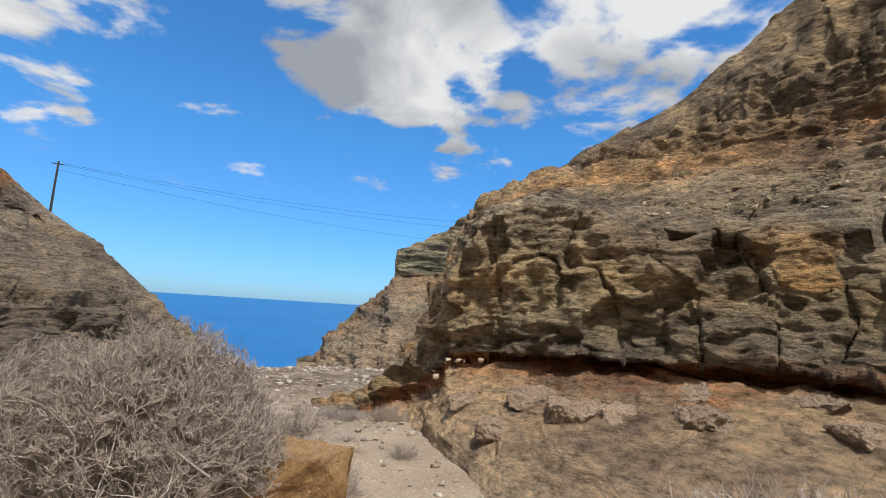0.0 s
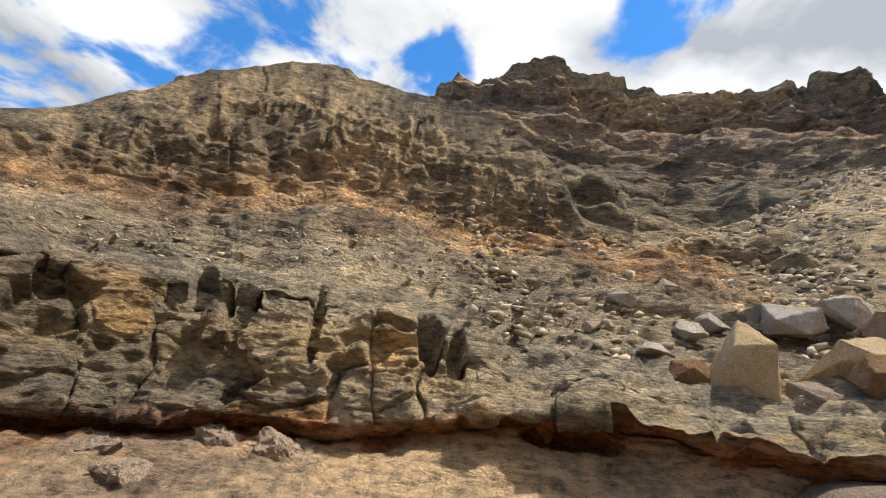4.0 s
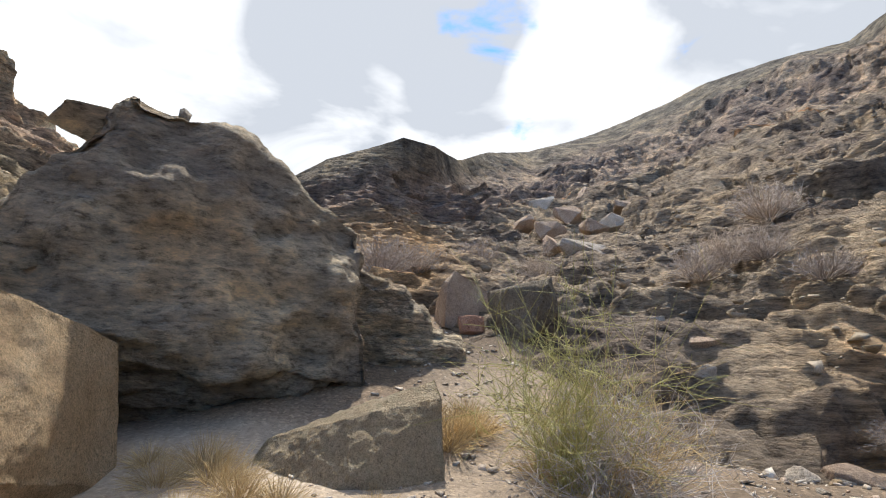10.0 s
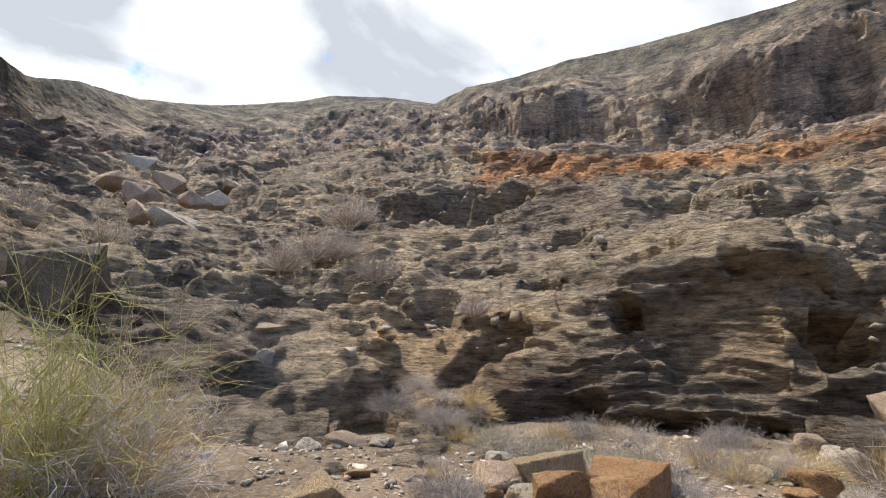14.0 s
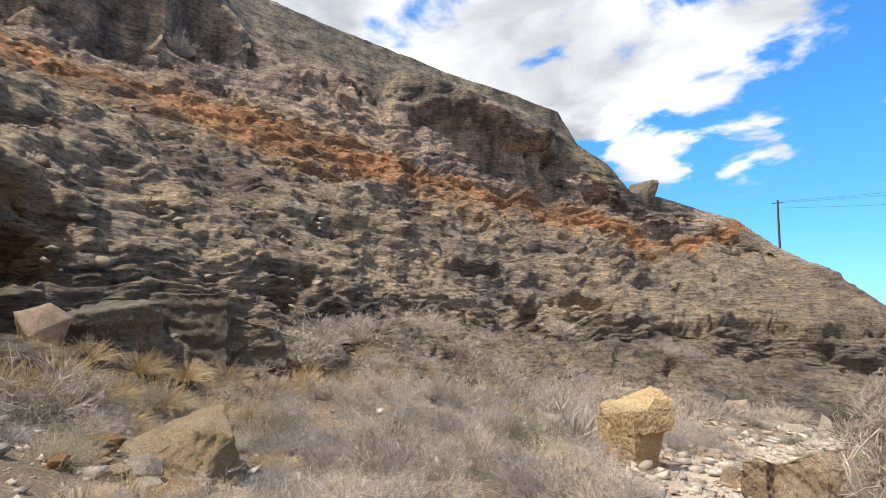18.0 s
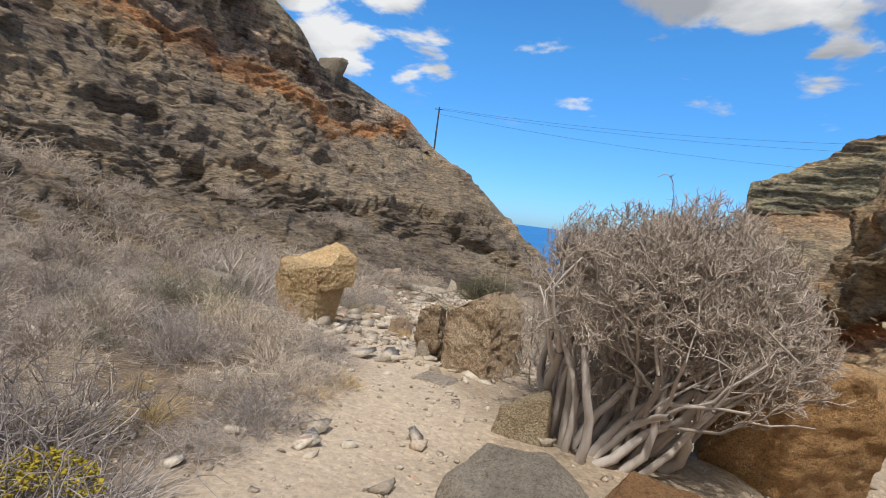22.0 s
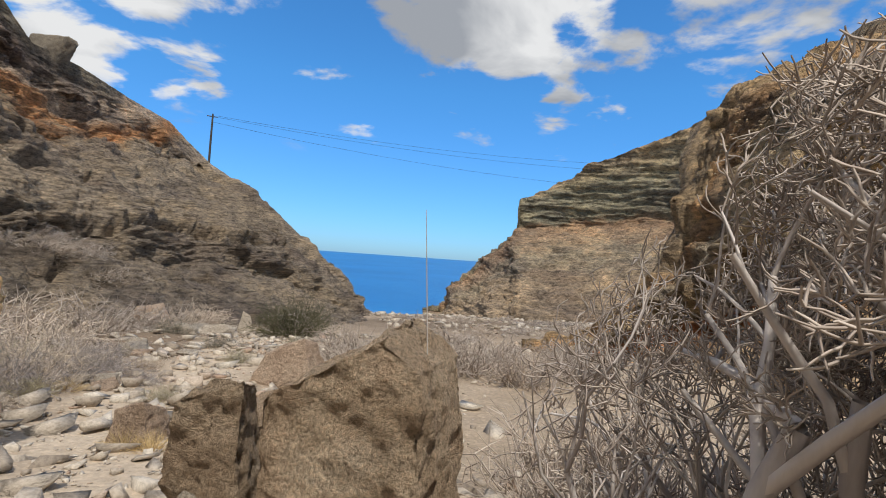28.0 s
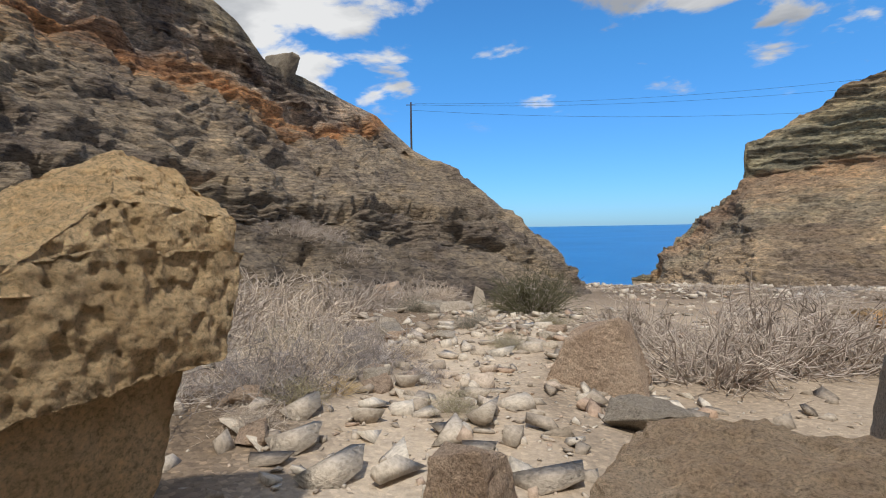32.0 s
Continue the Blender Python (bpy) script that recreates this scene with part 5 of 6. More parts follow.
for k, (b, r, s, mat, label) in enumerate([
        (-174.2, 13.2, (1.6, 1.5, 1.8), pink_mat, "rounded tan boulder with a hollow side in the gully"), (-173.2, 12.55, (0.7, 0.6, 0.6), rock_material("reddish_stone", (0.36, 0.19, 0.13), (0.42, 0.24, 0.17), (0.47, 0.3, 0.22)), "reddish stone in the gully"),
        (-167.0, 13.2, (2.2, 1.9, 2.2), dark_mat, "black bedded boulder in the gully"), (-160.0, 26.5, (2.6, 1.8, 1.5), pale_mat, "whitish boulder in the gully"),
        (-163.0, 27.5, (1.6, 1.4, 1.6), pink_mat, "pink boulder in the gully"), (-151.0, 15.9, (1.8, 1.2, 0.7), pink_mat, "flat pinkish boulder in the gully"),
        (-155.0, 16.4, (1.6, 1.3, 0.9), pale_mat, "pale boulder in the gully"), (-150.0, 14.3, (0.55, 0.45, 0.45), pale_mat, "small white stone on the bank"),
        (-159.0, 31.0, (2.6, 2.0, 1.6), pink_mat, "pinkish boulder high in the gully"), (-163.0, 33.0, (3.0, 2.0, 1.8), pink_mat, "tan boulder high in the gully"),
        (-157.0, 33.5, (2.4, 2.0, 1.4), pale_mat, "pale boulder high in the gully"), (-161.0, 37.0, (2.6, 2.2, 1.8), pink_mat, "brown boulder high in the gully"),
        (-166.0, 36.0, (2.0, 1.8, 1.4), pink_mat, "brown boulder high in the gully"), (-155.0, 38.0, (2.2, 1.8, 1.3), pink_mat, "pinkish boulder high in the gully"),
        (-164.0, 42.0, (2.6, 2.2, 1.8), pale_mat, "pale boulder high in the gully"), (-159.0, 44.0, (2.4, 2.0, 1.6), pink_mat, "tan boulder high in the gully")]):
    lone("gully_boulder", b, r, s, mat, label, 760 + k, group=GULLY)
BANK = "rocks along the western bank"
for k, (b, r, s, mat, label) in enumerate([
        (-92.0, 13.0, (1.1, 0.9, 1.0), pink_mat, "reddish block at the foot of the hillside"), (-97.0, 11.2, (0.9, 0.6, 0.5), pale_mat, "pale flat stone at the foot of the hillside"), (-99.0, 11.6, (0.8, 0.6, 0.5), pink_mat, "pinkish stone at the foot of the hillside"),
        (-116.0, 8.2, (0.5, 0.3, 0.15), pale_mat, "thin pale slab on the ground"), (-121.0, 7.4, (0.9, 0.6, 0.5), orange_mat, "brown stone on the bank"),
        (-127.0, 8.0, (0.9, 0.7, 0.5), pink_mat, "pinkish stone on the bank"), (-104.0, 9.0, (0.5, 0.4, 0.3), lichen_mat, "small greenish stone on the ground")]):
    lone("bank_rock", b, r, s, mat, label, 820 + k, 0.42 if max(s) > 1.5 else 0.25, group=BANK)
def squared(name, bearing, r, z, size, mat, label, seed, slant=0.0):
    """A block with flat broken faces standing out of the hill's foot."""
    pick, (w, d, h) = random.Random(seed), size
    a = radians(-bearing)
    pts = []
    for i in (-1, 1):
        for j in (-1, 1):
            for k in (0, 1):
                px_, py_ = i * w / 2 * pick.uniform(0.6, 1.1), j * d / 2 * pick.uniform(0.6, 1.1)
                pts.append((px_ * math.cos(a) - py_ * math.sin(a), px_ * math.sin(a) + py_ * math.cos(a), k * h * (1 - slant * (i + 1) / 2) * pick.uniform(0.92, 1.05)))
    for _ in range(6):
        q, u = pick.uniform(0, 6.28), pick.uniform(0.35, 0.62)
        pts.append((math.cos(q) * w * u, math.sin(q) * d * u, h * pick.uniform(0.2, 0.85)))
    ob = new(name, raw_mesh(name, *block(pts, 0.10, seed, 5, (w + h) / 2.6, 0.12, 0.7), mat))
    ob.rotation_euler = (radians(pick.uniform(-7, 7)), radians(pick.uniform(-7, 7)), 0)
    x, y = polar(bearing, r)
    ob.location = (x, y, z)
    return tagged(ob, label, "boulder", BANK)


squared("bank_rock", -86.5, 14.3, -0.3, (1.7, 1.8, 1.7), dark_mat, "dark honeycombed rock at the foot of the hillside", 861)
squared("bank_rock", -80.8, 15.3, -0.4, (1.9, 2.2, 2.0), dark_mat, "squared grey block at the foot of the hillside", 862)
squared("bank_rock", -75.5, 16.2, -0.6, (2.4, 2.4, 2.0), dark_mat, "dark wedge of rock at the foot of the hillside", 863, 0.6)
squared("bank_rock", -69.5, 17.4, -0.9, (2.6, 2.4, 1.6), dark_mat, "low dark wedge of rock under the hillside", 864, 0.5)
wp = new("marker_stone", raw_mesh("marker_stone", *block([(-0.09, -0.07, 0), (0.09, -0.07, 0), (0.09, 0.07, 0), (-0.09, 0.07, 0), (-0.08, -0.05, 0.34), (0.06, -0.05, 0.36), (0.06, 0.05, 0.35), (-0.08, 0.05, 0.34)], 0.02, 3, 3, 0.3), pale_mat))
wx, wy = polar(-101.5, 14.2)
wp.location = (wx, wy, 1.0)
tagged(wp, "small upright white stone under the rock overhang", "stone")

# loose rocks on the open ground under the western hillside, and along the valley floor
OPEN = "loose rocks on the open ground"
pick = random.Random(4)
for k in range(110):
    b, r, s = pick.uniform(-146, -80), pick.uniform(4.6, 9.8), 0.15 * 3.8 ** (pick.random() ** 1.6)
    mat, label = [(orange_mat, "orange-brown stone on the open ground"), (pink_mat, "pinkish stone on the open ground"), (pale_mat, "pale stone on the open ground"), (boulder_mat, "tan stone on the open ground"), (grey_mat, "grey stone on the open ground")][k % 5]
    lone("loose_rock", b, r, (s * pick.uniform(1, 1.5), s, s * pick.uniform(0.5, 0.85)), mat, label, 880 + k, 0.3, OPEN, "stone")
VALLEY = "grey stones on the valley floor"
for k in range(60):
    y = pick.uniform(9.2, 26)
    x = float(track_x(y)) + pick.uniform(-4.2, 4.6)
    if abs(x - float(track_x(y))) < 0.55 or (x + 7.8) ** 2 + (y - 10.3) ** 2 < 1.0 or (x > -5.2 and y < 12.8):
        continue
    s = pick.uniform(0.22, 0.36) * (1 + 1.3 * pick.random() ** 4) * (0.7 + 0.02 * y)
    mat, label = [(grey_mat, "grey stone on the valley floor"), (pink_mat, "brown stone on the valley floor"), (pale_mat, "whitish stone on the valley floor")][k % 3]
    v, f = stone_shape(s * 1.5, s * 1.1, s * 0.75, 1500 + k, 3, 0.05)
    ob = new("valley_rock", raw_mesh("valley_rock", v, f, mat, None, False))
    ob.location = (x, y, g(x, y) + 0.12 * s)
    ob.rotation_euler = (0, 0, k * 1.3)
    tagged(ob, label, "stone", VALLEY)

# rough lumps standing out of the eastern bank
LUMPS = "rough lumps in the eastern bank"
for k, (b, r, sx, sz) in enumerate([(29.5, 15.4, 1.7, 0.7), (33.5, 14.4, 1.6, 0.9), (25.5, 14.6, 1.2, 0.6), (43.5, 15.2, 1.7, 0.8), (37, 13.9, 1.5, 0.9), (46, 13.8, 1.8, 0.9), (54.5, 15.0, 1.8, 0.7), (57, 13.4, 1.3, 0.6), (70, 13.8, 1.1, 1.2), (64, 14.6, 1.4, 0.6), (22, 16.6, 1.2, 0.6)]):
    v, f = stone_shape(sx, sx * 0.8, sz * 1.15, 1200 + k, 5, 0.16)
    ob = new("bank_lump", raw_mesh("bank_lump", v, f, pink_mat, None, False))
    (r0, z0), (r1, z1) = line(EAST_FOOT, b), line(EAST_SEAM, b)
    x, y = polar(b, r)
    ob.location = (x, y, float(z0 + (z1 - z0) * (r - r0) / (r1 - r0)) - 0.02)
    ob.rotation_euler = (radians(12), 0, radians(-b))
    tagged(ob, "rough brown lump of rock jutting from the sandy bank", "rock", LUMPS)

# ---- loose stones ----
STONES = [hull([(random.Random(900 + 31 * k + j).uniform(-0.5, 0.5), random.Random(500 + 17 * k + j).uniform(-0.42, 0.42), random.Random(77 * k + j).uniform(-0.3, 0.3)) for j in range(9)]) for k in range(9)]


def scatter_stones(name, spots, mat, label):
    """Many small stones in one mesh. spots: x, y, z, size."""
    rng = np.random.default_rng(len(spots))
    vs, fs, at = [], [], 0
    for k, (x, y, z, s) in enumerate(spots):
        v, f = STONES[k % 9]
        a = rng.uniform(0, 6.28)
        c, n = math.cos(a), math.sin(a)
        sc = s * rng.uniform(0.7, 1.25, 3)
        w = v * sc
        w = np.stack([w[:, 0] * c - w[:, 1] * n, w[:, 0] * n + w[:, 1] * c, w[:, 2]], 1) + (x, y, z + 0.08 * s)
        vs.append(w)
        fs.append(f + at)
        at += len(v)
    ob = new(name, raw_mesh(name, np.concatenate(vs), np.concatenate(fs), mat, None, False))
    return tagged(ob, label, "stones", kind="stuff")


def gravel_material(name, stops):
    m, t, b = material(name, 0.95)
    geo = t.nodes.new("ShaderNodeNewGeometry")
    fine = tex(t, 25, 5, 0.65, stretched(t, 1, 1, 1))
    col = ramp(t, geo.outputs["Random Per Island"], stops)
    col = mixc(t, 0.8, col, ramp(t, fine.outputs["Fac"], [(0.3, (0.6, 0.58, 0.56)), (0.55, (1.05, 1.04, 1.02)), (0.75, (1.25, 1.22, 1.18))]), "MULTIPLY")
    t.links.new(col, b.inputs["Base Color"])
    bumped(t, b, fine.outputs["Fac"], 0.6, 0.03)
    return m


gravel = gravel_material("loose_stones", [(0.0, (0.27, 0.225, 0.18)), (0.3, (0.38, 0.325, 0.265)), (0.55, (0.49, 0.425, 0.35)), (0.8, (0.60, 0.54, 0.46)), (1.0, (0.42, 0.30, 0.22))])
scree_mat = gravel_material("scree_stones", [(0.0, (0.42, 0.335, 0.225)), (0.4, (0.53, 0.43, 0.295)), (0.75, (0.61, 0.515, 0.37)), (1.0, (0.66, 0.58, 0.45))])
rng = np.random.default_rng(5)


def near_track(n, y0, y1, spreadx, lo, hi, skip=0.0):
    y, off = rng.uniform(y0, y1, n), rng.normal(0, spreadx, n)
    off = np.where(np.abs(off) < skip, off * 4 + skip, off)
    x = track_x(y) + off
    return np.stack([x, y, ground_height(x, y), lo * (hi / lo) ** (rng.random(n) ** 2.2)], 1)


scatter_stones("path_stones", near_track(2600, -9, 8, 1.5, 0.015, 0.15, 0.2), gravel, "small pale stones strewn along the path")
scatter_stones("gully_stones", near_track(1700, -14, -3.5, 1.0, 0.02, 0.2), gravel, "small pale stones on the path into the gully")
scatter_stones("valley_stones", near_track(4600, 8, 30, 2.6, 0.045, 0.55), gravel, "broken pale stones covering the valley floor")
ex_, ey_ = rng.uniform(-1, 11, 2600), rng.uniform(-4, 22, 2600)
scatter_stones("eastern_stones", np.stack([ex_, ey_, ground_height(ex_, ey_), 0.03 * 11 ** (rng.random(2600) ** 2.6)], 1), gravel, "broken stones on the sandy ground below the eastern bank")
sx_, sy_ = rng.uniform(-13, -2, 2400), rng.uniform(-9, 11, 2400)
side = np.stack([sx_, sy_, ground_height(sx_, sy_), 0.03 * 12 ** (rng.random(2400) ** 3)], 1)
scatter_stones("bank_stones", side, gravel, "scattered stones among the dry brush")

wb, wr = rng.uniform(-150, -70, 5200), rng.uniform(3.5, 12, 5200)
wx_, wy_ = polar(wb, wr)
scatter_stones("ground_stones", np.stack([wx_, wy_, ground_height(wx_, wy_), 0.025 * 7 ** (rng.random(5200) ** 2.5)], 1), gravel, "broken stones and gravel on the open ground")
wb, wr = rng.uniform(-4, 38, 3600), rng.uniform(17, 95, 3600)
wx_, wy_ = polar(wb, wr)
scatter_stones("shore_stones", np.stack([wx_, wy_, ground_height(wx_, wy_), 0.10 * 7 ** (rng.random(3600) ** 2.2) * (0.5 + wr / 50)], 1), gravel, "broken stones on the lower valley floor")

SCREE_FOOT = [(100, 19, 3.8), (112, 20, 3.0), (125, 21, 3.2), (140, 22.5, 3.4), (152, 25, 3.4)]
SCREE_TOP = [(100, 25, 9.3), (112, 30, 11.0), (119, 36, 14.2), (127, 38.5, 17.4), (133, 40, 17.3), (140, 43, 15.6), (147, 45, 12.6), (152, 46, 11.0)]
scree_ground = cliff_material("scree_ground", [(0, (0.46, 0.37, 0.255)), (1, (0.52, 0.42, 0.30))], 1)
slope("scree_slope", [SCREE_FOOT, SCREE_TOP], 100, 152, 300, (160,), scree_ground,
      lambda x, y, z, r, bed: 0.35 * knobs(x, y, z, 2.5, 401) + 0.22 * np.abs(knobs(x, y, z, 0.6, 407)), "pale scree slope of broken rock")
spots = []
while len(spots) < 5200:
    b, k = rng.uniform(112, 149), rng.random() ** 0.8
    (r0, z0), (r1, z1) = line(SCREE_FOOT, b), line(SCREE_TOP, b)
    r, z = r0 + (r1 - r0) * k, z0 + (z1 - z0) * k
    x, y = polar(b, r)
    spots.append((x, y, z + 0.05, 0.16 * 5 ** (rng.random() ** 2.5)))
scatter_stones("scree_rubble", spots, scree_mat, "countless pale broken stones on the scree slope")
spots = []
while len(spots) < 1500:
    b, r = rng.uniform(88, 135), rng.uniform(16.5, 27)
    x, y = polar(b, r)
    spots.append((x, y, on_slope(b, r), 0.1 * 8 ** (rng.random() ** 2.5)))
while len(spots) < 3000:
    b, r = rng.uniform(18, 95), rng.uniform(17.5, 26)
    x, y = polar(b, r)
    spots.append((x, y, on_slope(b, r), 0.08 * 5 ** (rng.random() ** 2.5)))
scatter_stones("apron_rubble", spots, scree_mat, "broken stones lying on the benches of the cliff")
spots = []
while len(spots) < 1500:
    b = rng.uniform(-178, -60)
    r = rng.uniform(14.5, 40)
    x, y = polar(b, r)
    spots.append((x, y, on_slope(b, r) + 0.1, 0.12 * 6 ** (rng.random() ** 2.5)))
scatter_stones("hillside_rubble", spots, gravel_material("hill_stones", [(0.0, (0.24, 0.2, 0.15)), (0.6, (0.33, 0.28, 0.21)), (1.0, (0.4, 0.33, 0.25))]), "broken stones lying on the hillside")

# ---- plants ----
def twig_material(name, dark, mid, light, vary=1.0):
    m, t, b = material(name, 0.9)
    geo = t.nodes.new("ShaderNodeNewGeometry")
    info = t.nodes.new("ShaderNodeObjectInfo")
    n = tex(t, 30, 4, 0.6, stretched(t, 1, 1, 0.3))
    f = calc(t, "ADD", calc(t, "MULTIPLY", geo.outputs["Random Per Island"], 0.6), calc(t, "MULTIPLY", n.outputs["Fac"], 0.4))
    col = ramp(t, f, [(0.15, dark), (0.5, mid), (0.85, light)])
    col = mixc(t, vary, col, ramp(t, info.outputs["Random"], [(0, (0.5, 0.49, 0.52)), (0.35, (0.78, 0.76, 0.78)), (0.65, (1.05, 1.02, 1.0)), (1, (1.35, 1.24, 1.05))]), "MULTIPLY")
    t.links.new(col, b.inputs["Base Color"])
    bumped(t, b, n.outputs["Fac"], 0.4, 0.01)
    return m


bark = twig_material("grey_bark", (0.36, 0.315, 0.285), (0.53, 0.475, 0.435), (0.66, 0.60, 0.555), 0.1)
twig = twig_material("dry_twigs", (0.32, 0.265, 0.22), (0.50, 0.425, 0.36), (0.66, 0.58, 0.50), 0.45)
brush = twig_material("grey_brush", (0.26, 0.23, 0.21), (0.45, 0.405, 0.37), (0.66, 0.61, 0.56))
straw = twig_material("straw", (0.42, 0.30, 0.145), (0.59, 0.445, 0.235), (0.74, 0.60, 0.36), 0.4)
green = twig_material("green_stems", (0.30, 0.29, 0.10), (0.48, 0.45, 0.17), (0.64, 0.58, 0.26), 0.1)
yellow = twig_material("yellow_flowers", (0.30, 0.24, 0.03), (0.48, 0.38, 0.04), (0.62, 0.5, 0.08))
sage = twig_material("grey_green_brush", (0.19, 0.18, 0.12), (0.31, 0.295, 0.21), (0.44, 0.42, 0.32))
olive = twig_material("olive_leaves", (0.12, 0.12, 0.06), (0.2, 0.19, 0.1), (0.28, 0.26, 0.16))


def tubes(lines_, sides=4):
    """Tapered tubes along polylines: (points, radii) each. Vertices and quads."""
    vs, fs, at = [], [], 0
    ring = np.arange(sides) * 2 * np.pi / sides
    ca, sa = np.cos(ring)[:, None], np.sin(ring)[:, None]
    for n in sorted({len(p) for p, _ in lines_}):
        p = np.array([q for q, _ in lines_ if len(q) == n])
        rad = np.array([r for q, r in lines_ if len(q) == n])
        d = np.gradient(p, axis=1)
        d /= np.linalg.norm(d, axis=2, keepdims=True) + 1e-9
        ref = np.where(np.abs(d[:, :1, 2:]) > 0.6, np.array([0.3, 0.95, 0.1]), np.array([0.0, 0.1, 1.0]))
        u = np.cross(d, ref)
        u /= np.linalg.norm(u, axis=2, keepdims=True) + 1e-9
        w = np.cross(d, u)
        v = p[:, :, None] + rad[:, :, None, None] * (ca * u[:, :, None] + sa * w[:, :, None])
        m = len(p)
        i = at + np.arange(m * n * sides).reshape(m, n, sides)
        j = np.roll(i, -1, 2)
        fs.append(np.stack([i[:, :-1], j[:, :-1], j[:, 1:], i[:, 1:]], -1).reshape(-1, 4))
        vs.append(v.reshape(-1, 3))
        at += m * n * sides
    return np.concatenate(vs), np.concatenate(fs)


def bough(rng, start, way, length, r0, r1, n=5, bend=0.25, lift=0.15):
    p, d, pts = np.array(start, float), np.array(way, float), []
    for _ in range(n):
        pts.append(p.copy())
        d = d + rng.normal(0, bend, 3)
        d[2] += lift
        d /= np.linalg.norm(d)
        p = p + d * length / (n - 1)
    return np.array(pts), np.linspace(r0, r1, n), d


def dead_bush(name, where, size, stems, label, seed, thick=0.06, levels=4, lean=(0, 0), split=(2, 3), foot=0.4):
    """A leafless succulent bush: thick snaking stems that fork again and again into stubby twigs, within a dome of the given half-widths and height."""
    rng = np.random.default_rng(seed)
    rx, ry, height = size
    trunk, limbs, ends, todo = [], [], [], []
    for _ in range(stems):
        a, k = rng.uniform(0, 6.28), rng.random() ** 0.5
        out = np.array([math.cos(a) * k, math.sin(a) * k])
        way = np.array([out[0] * rx * 1.15 + lean[0], out[1] * ry * 1.15 + lean[1], height * (0.85 - 0.38 * k)])
        way /= np.linalg.norm(way)
        todo.append(((out[0] * foot * rx, out[1] * foot * ry, -0.15), way, height * rng.uniform(0.40, 0.55), thick * rng.uniform(0.7, 1.35), 0))
    while todo:
        start, way, length, r, lev = todo.pop()
        r1 = r * 0.6
        pts, rad, d = bough(rng, start, way, length, r, r1, 7 if lev == 0 else 4, 0.2 if lev < 2 else 0.24, 0.05)
        e = pts[-1]
        reach = ((e[0] - lean[0]) / rx) ** 2 + ((e[1] - lean[1]) / ry) ** 2 + (e[2] / height) ** 2
        if reach > (0.68 if lev == 0 else 1.08) + rng.uniform(-0.12, 0.12) or e[2] < 0.05 or (e[0] > 0.7 and e[2] < 0.5 * math.hypot(e[0], e[1]) - 0.05):
            continue
        (trunk if lev < 1 else limbs if lev < 3 else ends).append((pts, rad))
        if lev < levels:
            for _ in range(int(rng.integers(split[0], split[1] + 1))):
                w = d + rng.normal(0, 0.5, 3)
                w[2] += 0.12
                w /= np.linalg.norm(w)
                todo.append((pts[-1] if rng.random() < 0.65 else pts[-2], w, max(length * rng.uniform(0.48, 0.68), 0.085), max(r1 * rng.uniform(0.58, 0.8), 0.0045), lev + 1))
    bush = tagged(new(name), label, "bush")
    bush.location = where
    part("trunk", raw_mesh("trunk", *tubes(trunk, 7), bark), bush, "thick snaking grey stems")["kind"] = "stuff"
    part("branchwork", raw_mesh("branchwork", *tubes(limbs, 5), bark), bush)["kind"] = "stuff"
    part("twig_mass", raw_mesh("twig_mass", *tubes(ends, 3), twig), bush, "pale stubby leafless twigs")["kind"] = "stuff"
    return bush


dead_bush("dead_bush", (-1.98, 6.47, -1.85), (1.9, 1.85, 3.1), 84, "large leafless grey bush with snaking stems beside the path", 3, 0.055, 6, (0.72, 0.25), (3, 4), 0.40)
dead_bush("low_dry_bush", (-1.95, 8.15, g(-1.95, 8.15)), (1.3, 0.95, 2.0), 56, "low leafless pinkish-grey bush beside the large dead bush", 12, 0.02, 5)
dead_bush("dry_bush", (-10.3, 10.8, g(-10.3, 10.8)), (1.5, 1.4, 2.0), 26, "leafless grey-brown bush behind the yellow rock", 8, 0.035, 5)
dead_bush("dry_bush", (5.6, -3.65, g(5.6, -3.65)), (1.0, 0.9, 1.25 - g(5.6, -3.65)), 20, "low leafless pale bush in front of the big boulder", 9, 0.018, 4)


def shrub_mesh(name, seed, n, height, width, mat, arch=0.5, thick=0.006, forks=2, bend=0.16):
    """A tangle of thin dry stems."""
    return raw_mesh(name, *tubes(sum(shrub_lines(seed, n, height, width, arch, thick, forks, bend), []), 3), mat)


def shrub_pair(seed, n, height, width, mat, arch, thick, forks, bend):
    """The same in two meshes: the main stems and the side twigs."""
    main, side_ = shrub_lines(seed, n, height, width, arch, thick, forks, bend)
    return raw_mesh("main_stem", *tubes(main, 3), twig), raw_mesh("twig_mass", *tubes(side_, 3), mat)


def shrub_lines(seed, n, height, width, arch, thick, forks, bend):
    rng = np.random.default_rng(seed)
    ls, twigs_ = [], []
    for _ in range(n):
        a, k = rng.uniform(0, 6.28), rng.random() ** 0.6
        way = np.array([math.cos(a) * k * width, math.sin(a) * k * width, height * rng.uniform(0.55, 1.0) * (1 - 0.55 * k * k)])
        length = np.linalg.norm(way) * rng.uniform(0.8, 1.1)
        start = (math.cos(a) * k * width * 0.35, math.sin(a) * k * width * 0.35, -0.05)
        pts, rad, d = bough(rng, start, way / np.linalg.norm(way), length, thick, thick * 0.45, 4, bend, -arch * 0.12)
        ls.append((pts, rad))
        for _ in range(forks):
            w = d + rng.normal(0, 0.75, 3)
            w /= np.linalg.norm(w)
            i = int(rng.integers(1, 4))
            p2, r2, _ = bough(rng, pts[i], w, length * rng.uniform(0.2, 0.5), thick * 0.65, thick * 0.25, 3, 0.35, 0.0)
            twigs_.append((p2, r2))
    return ls, twigs_


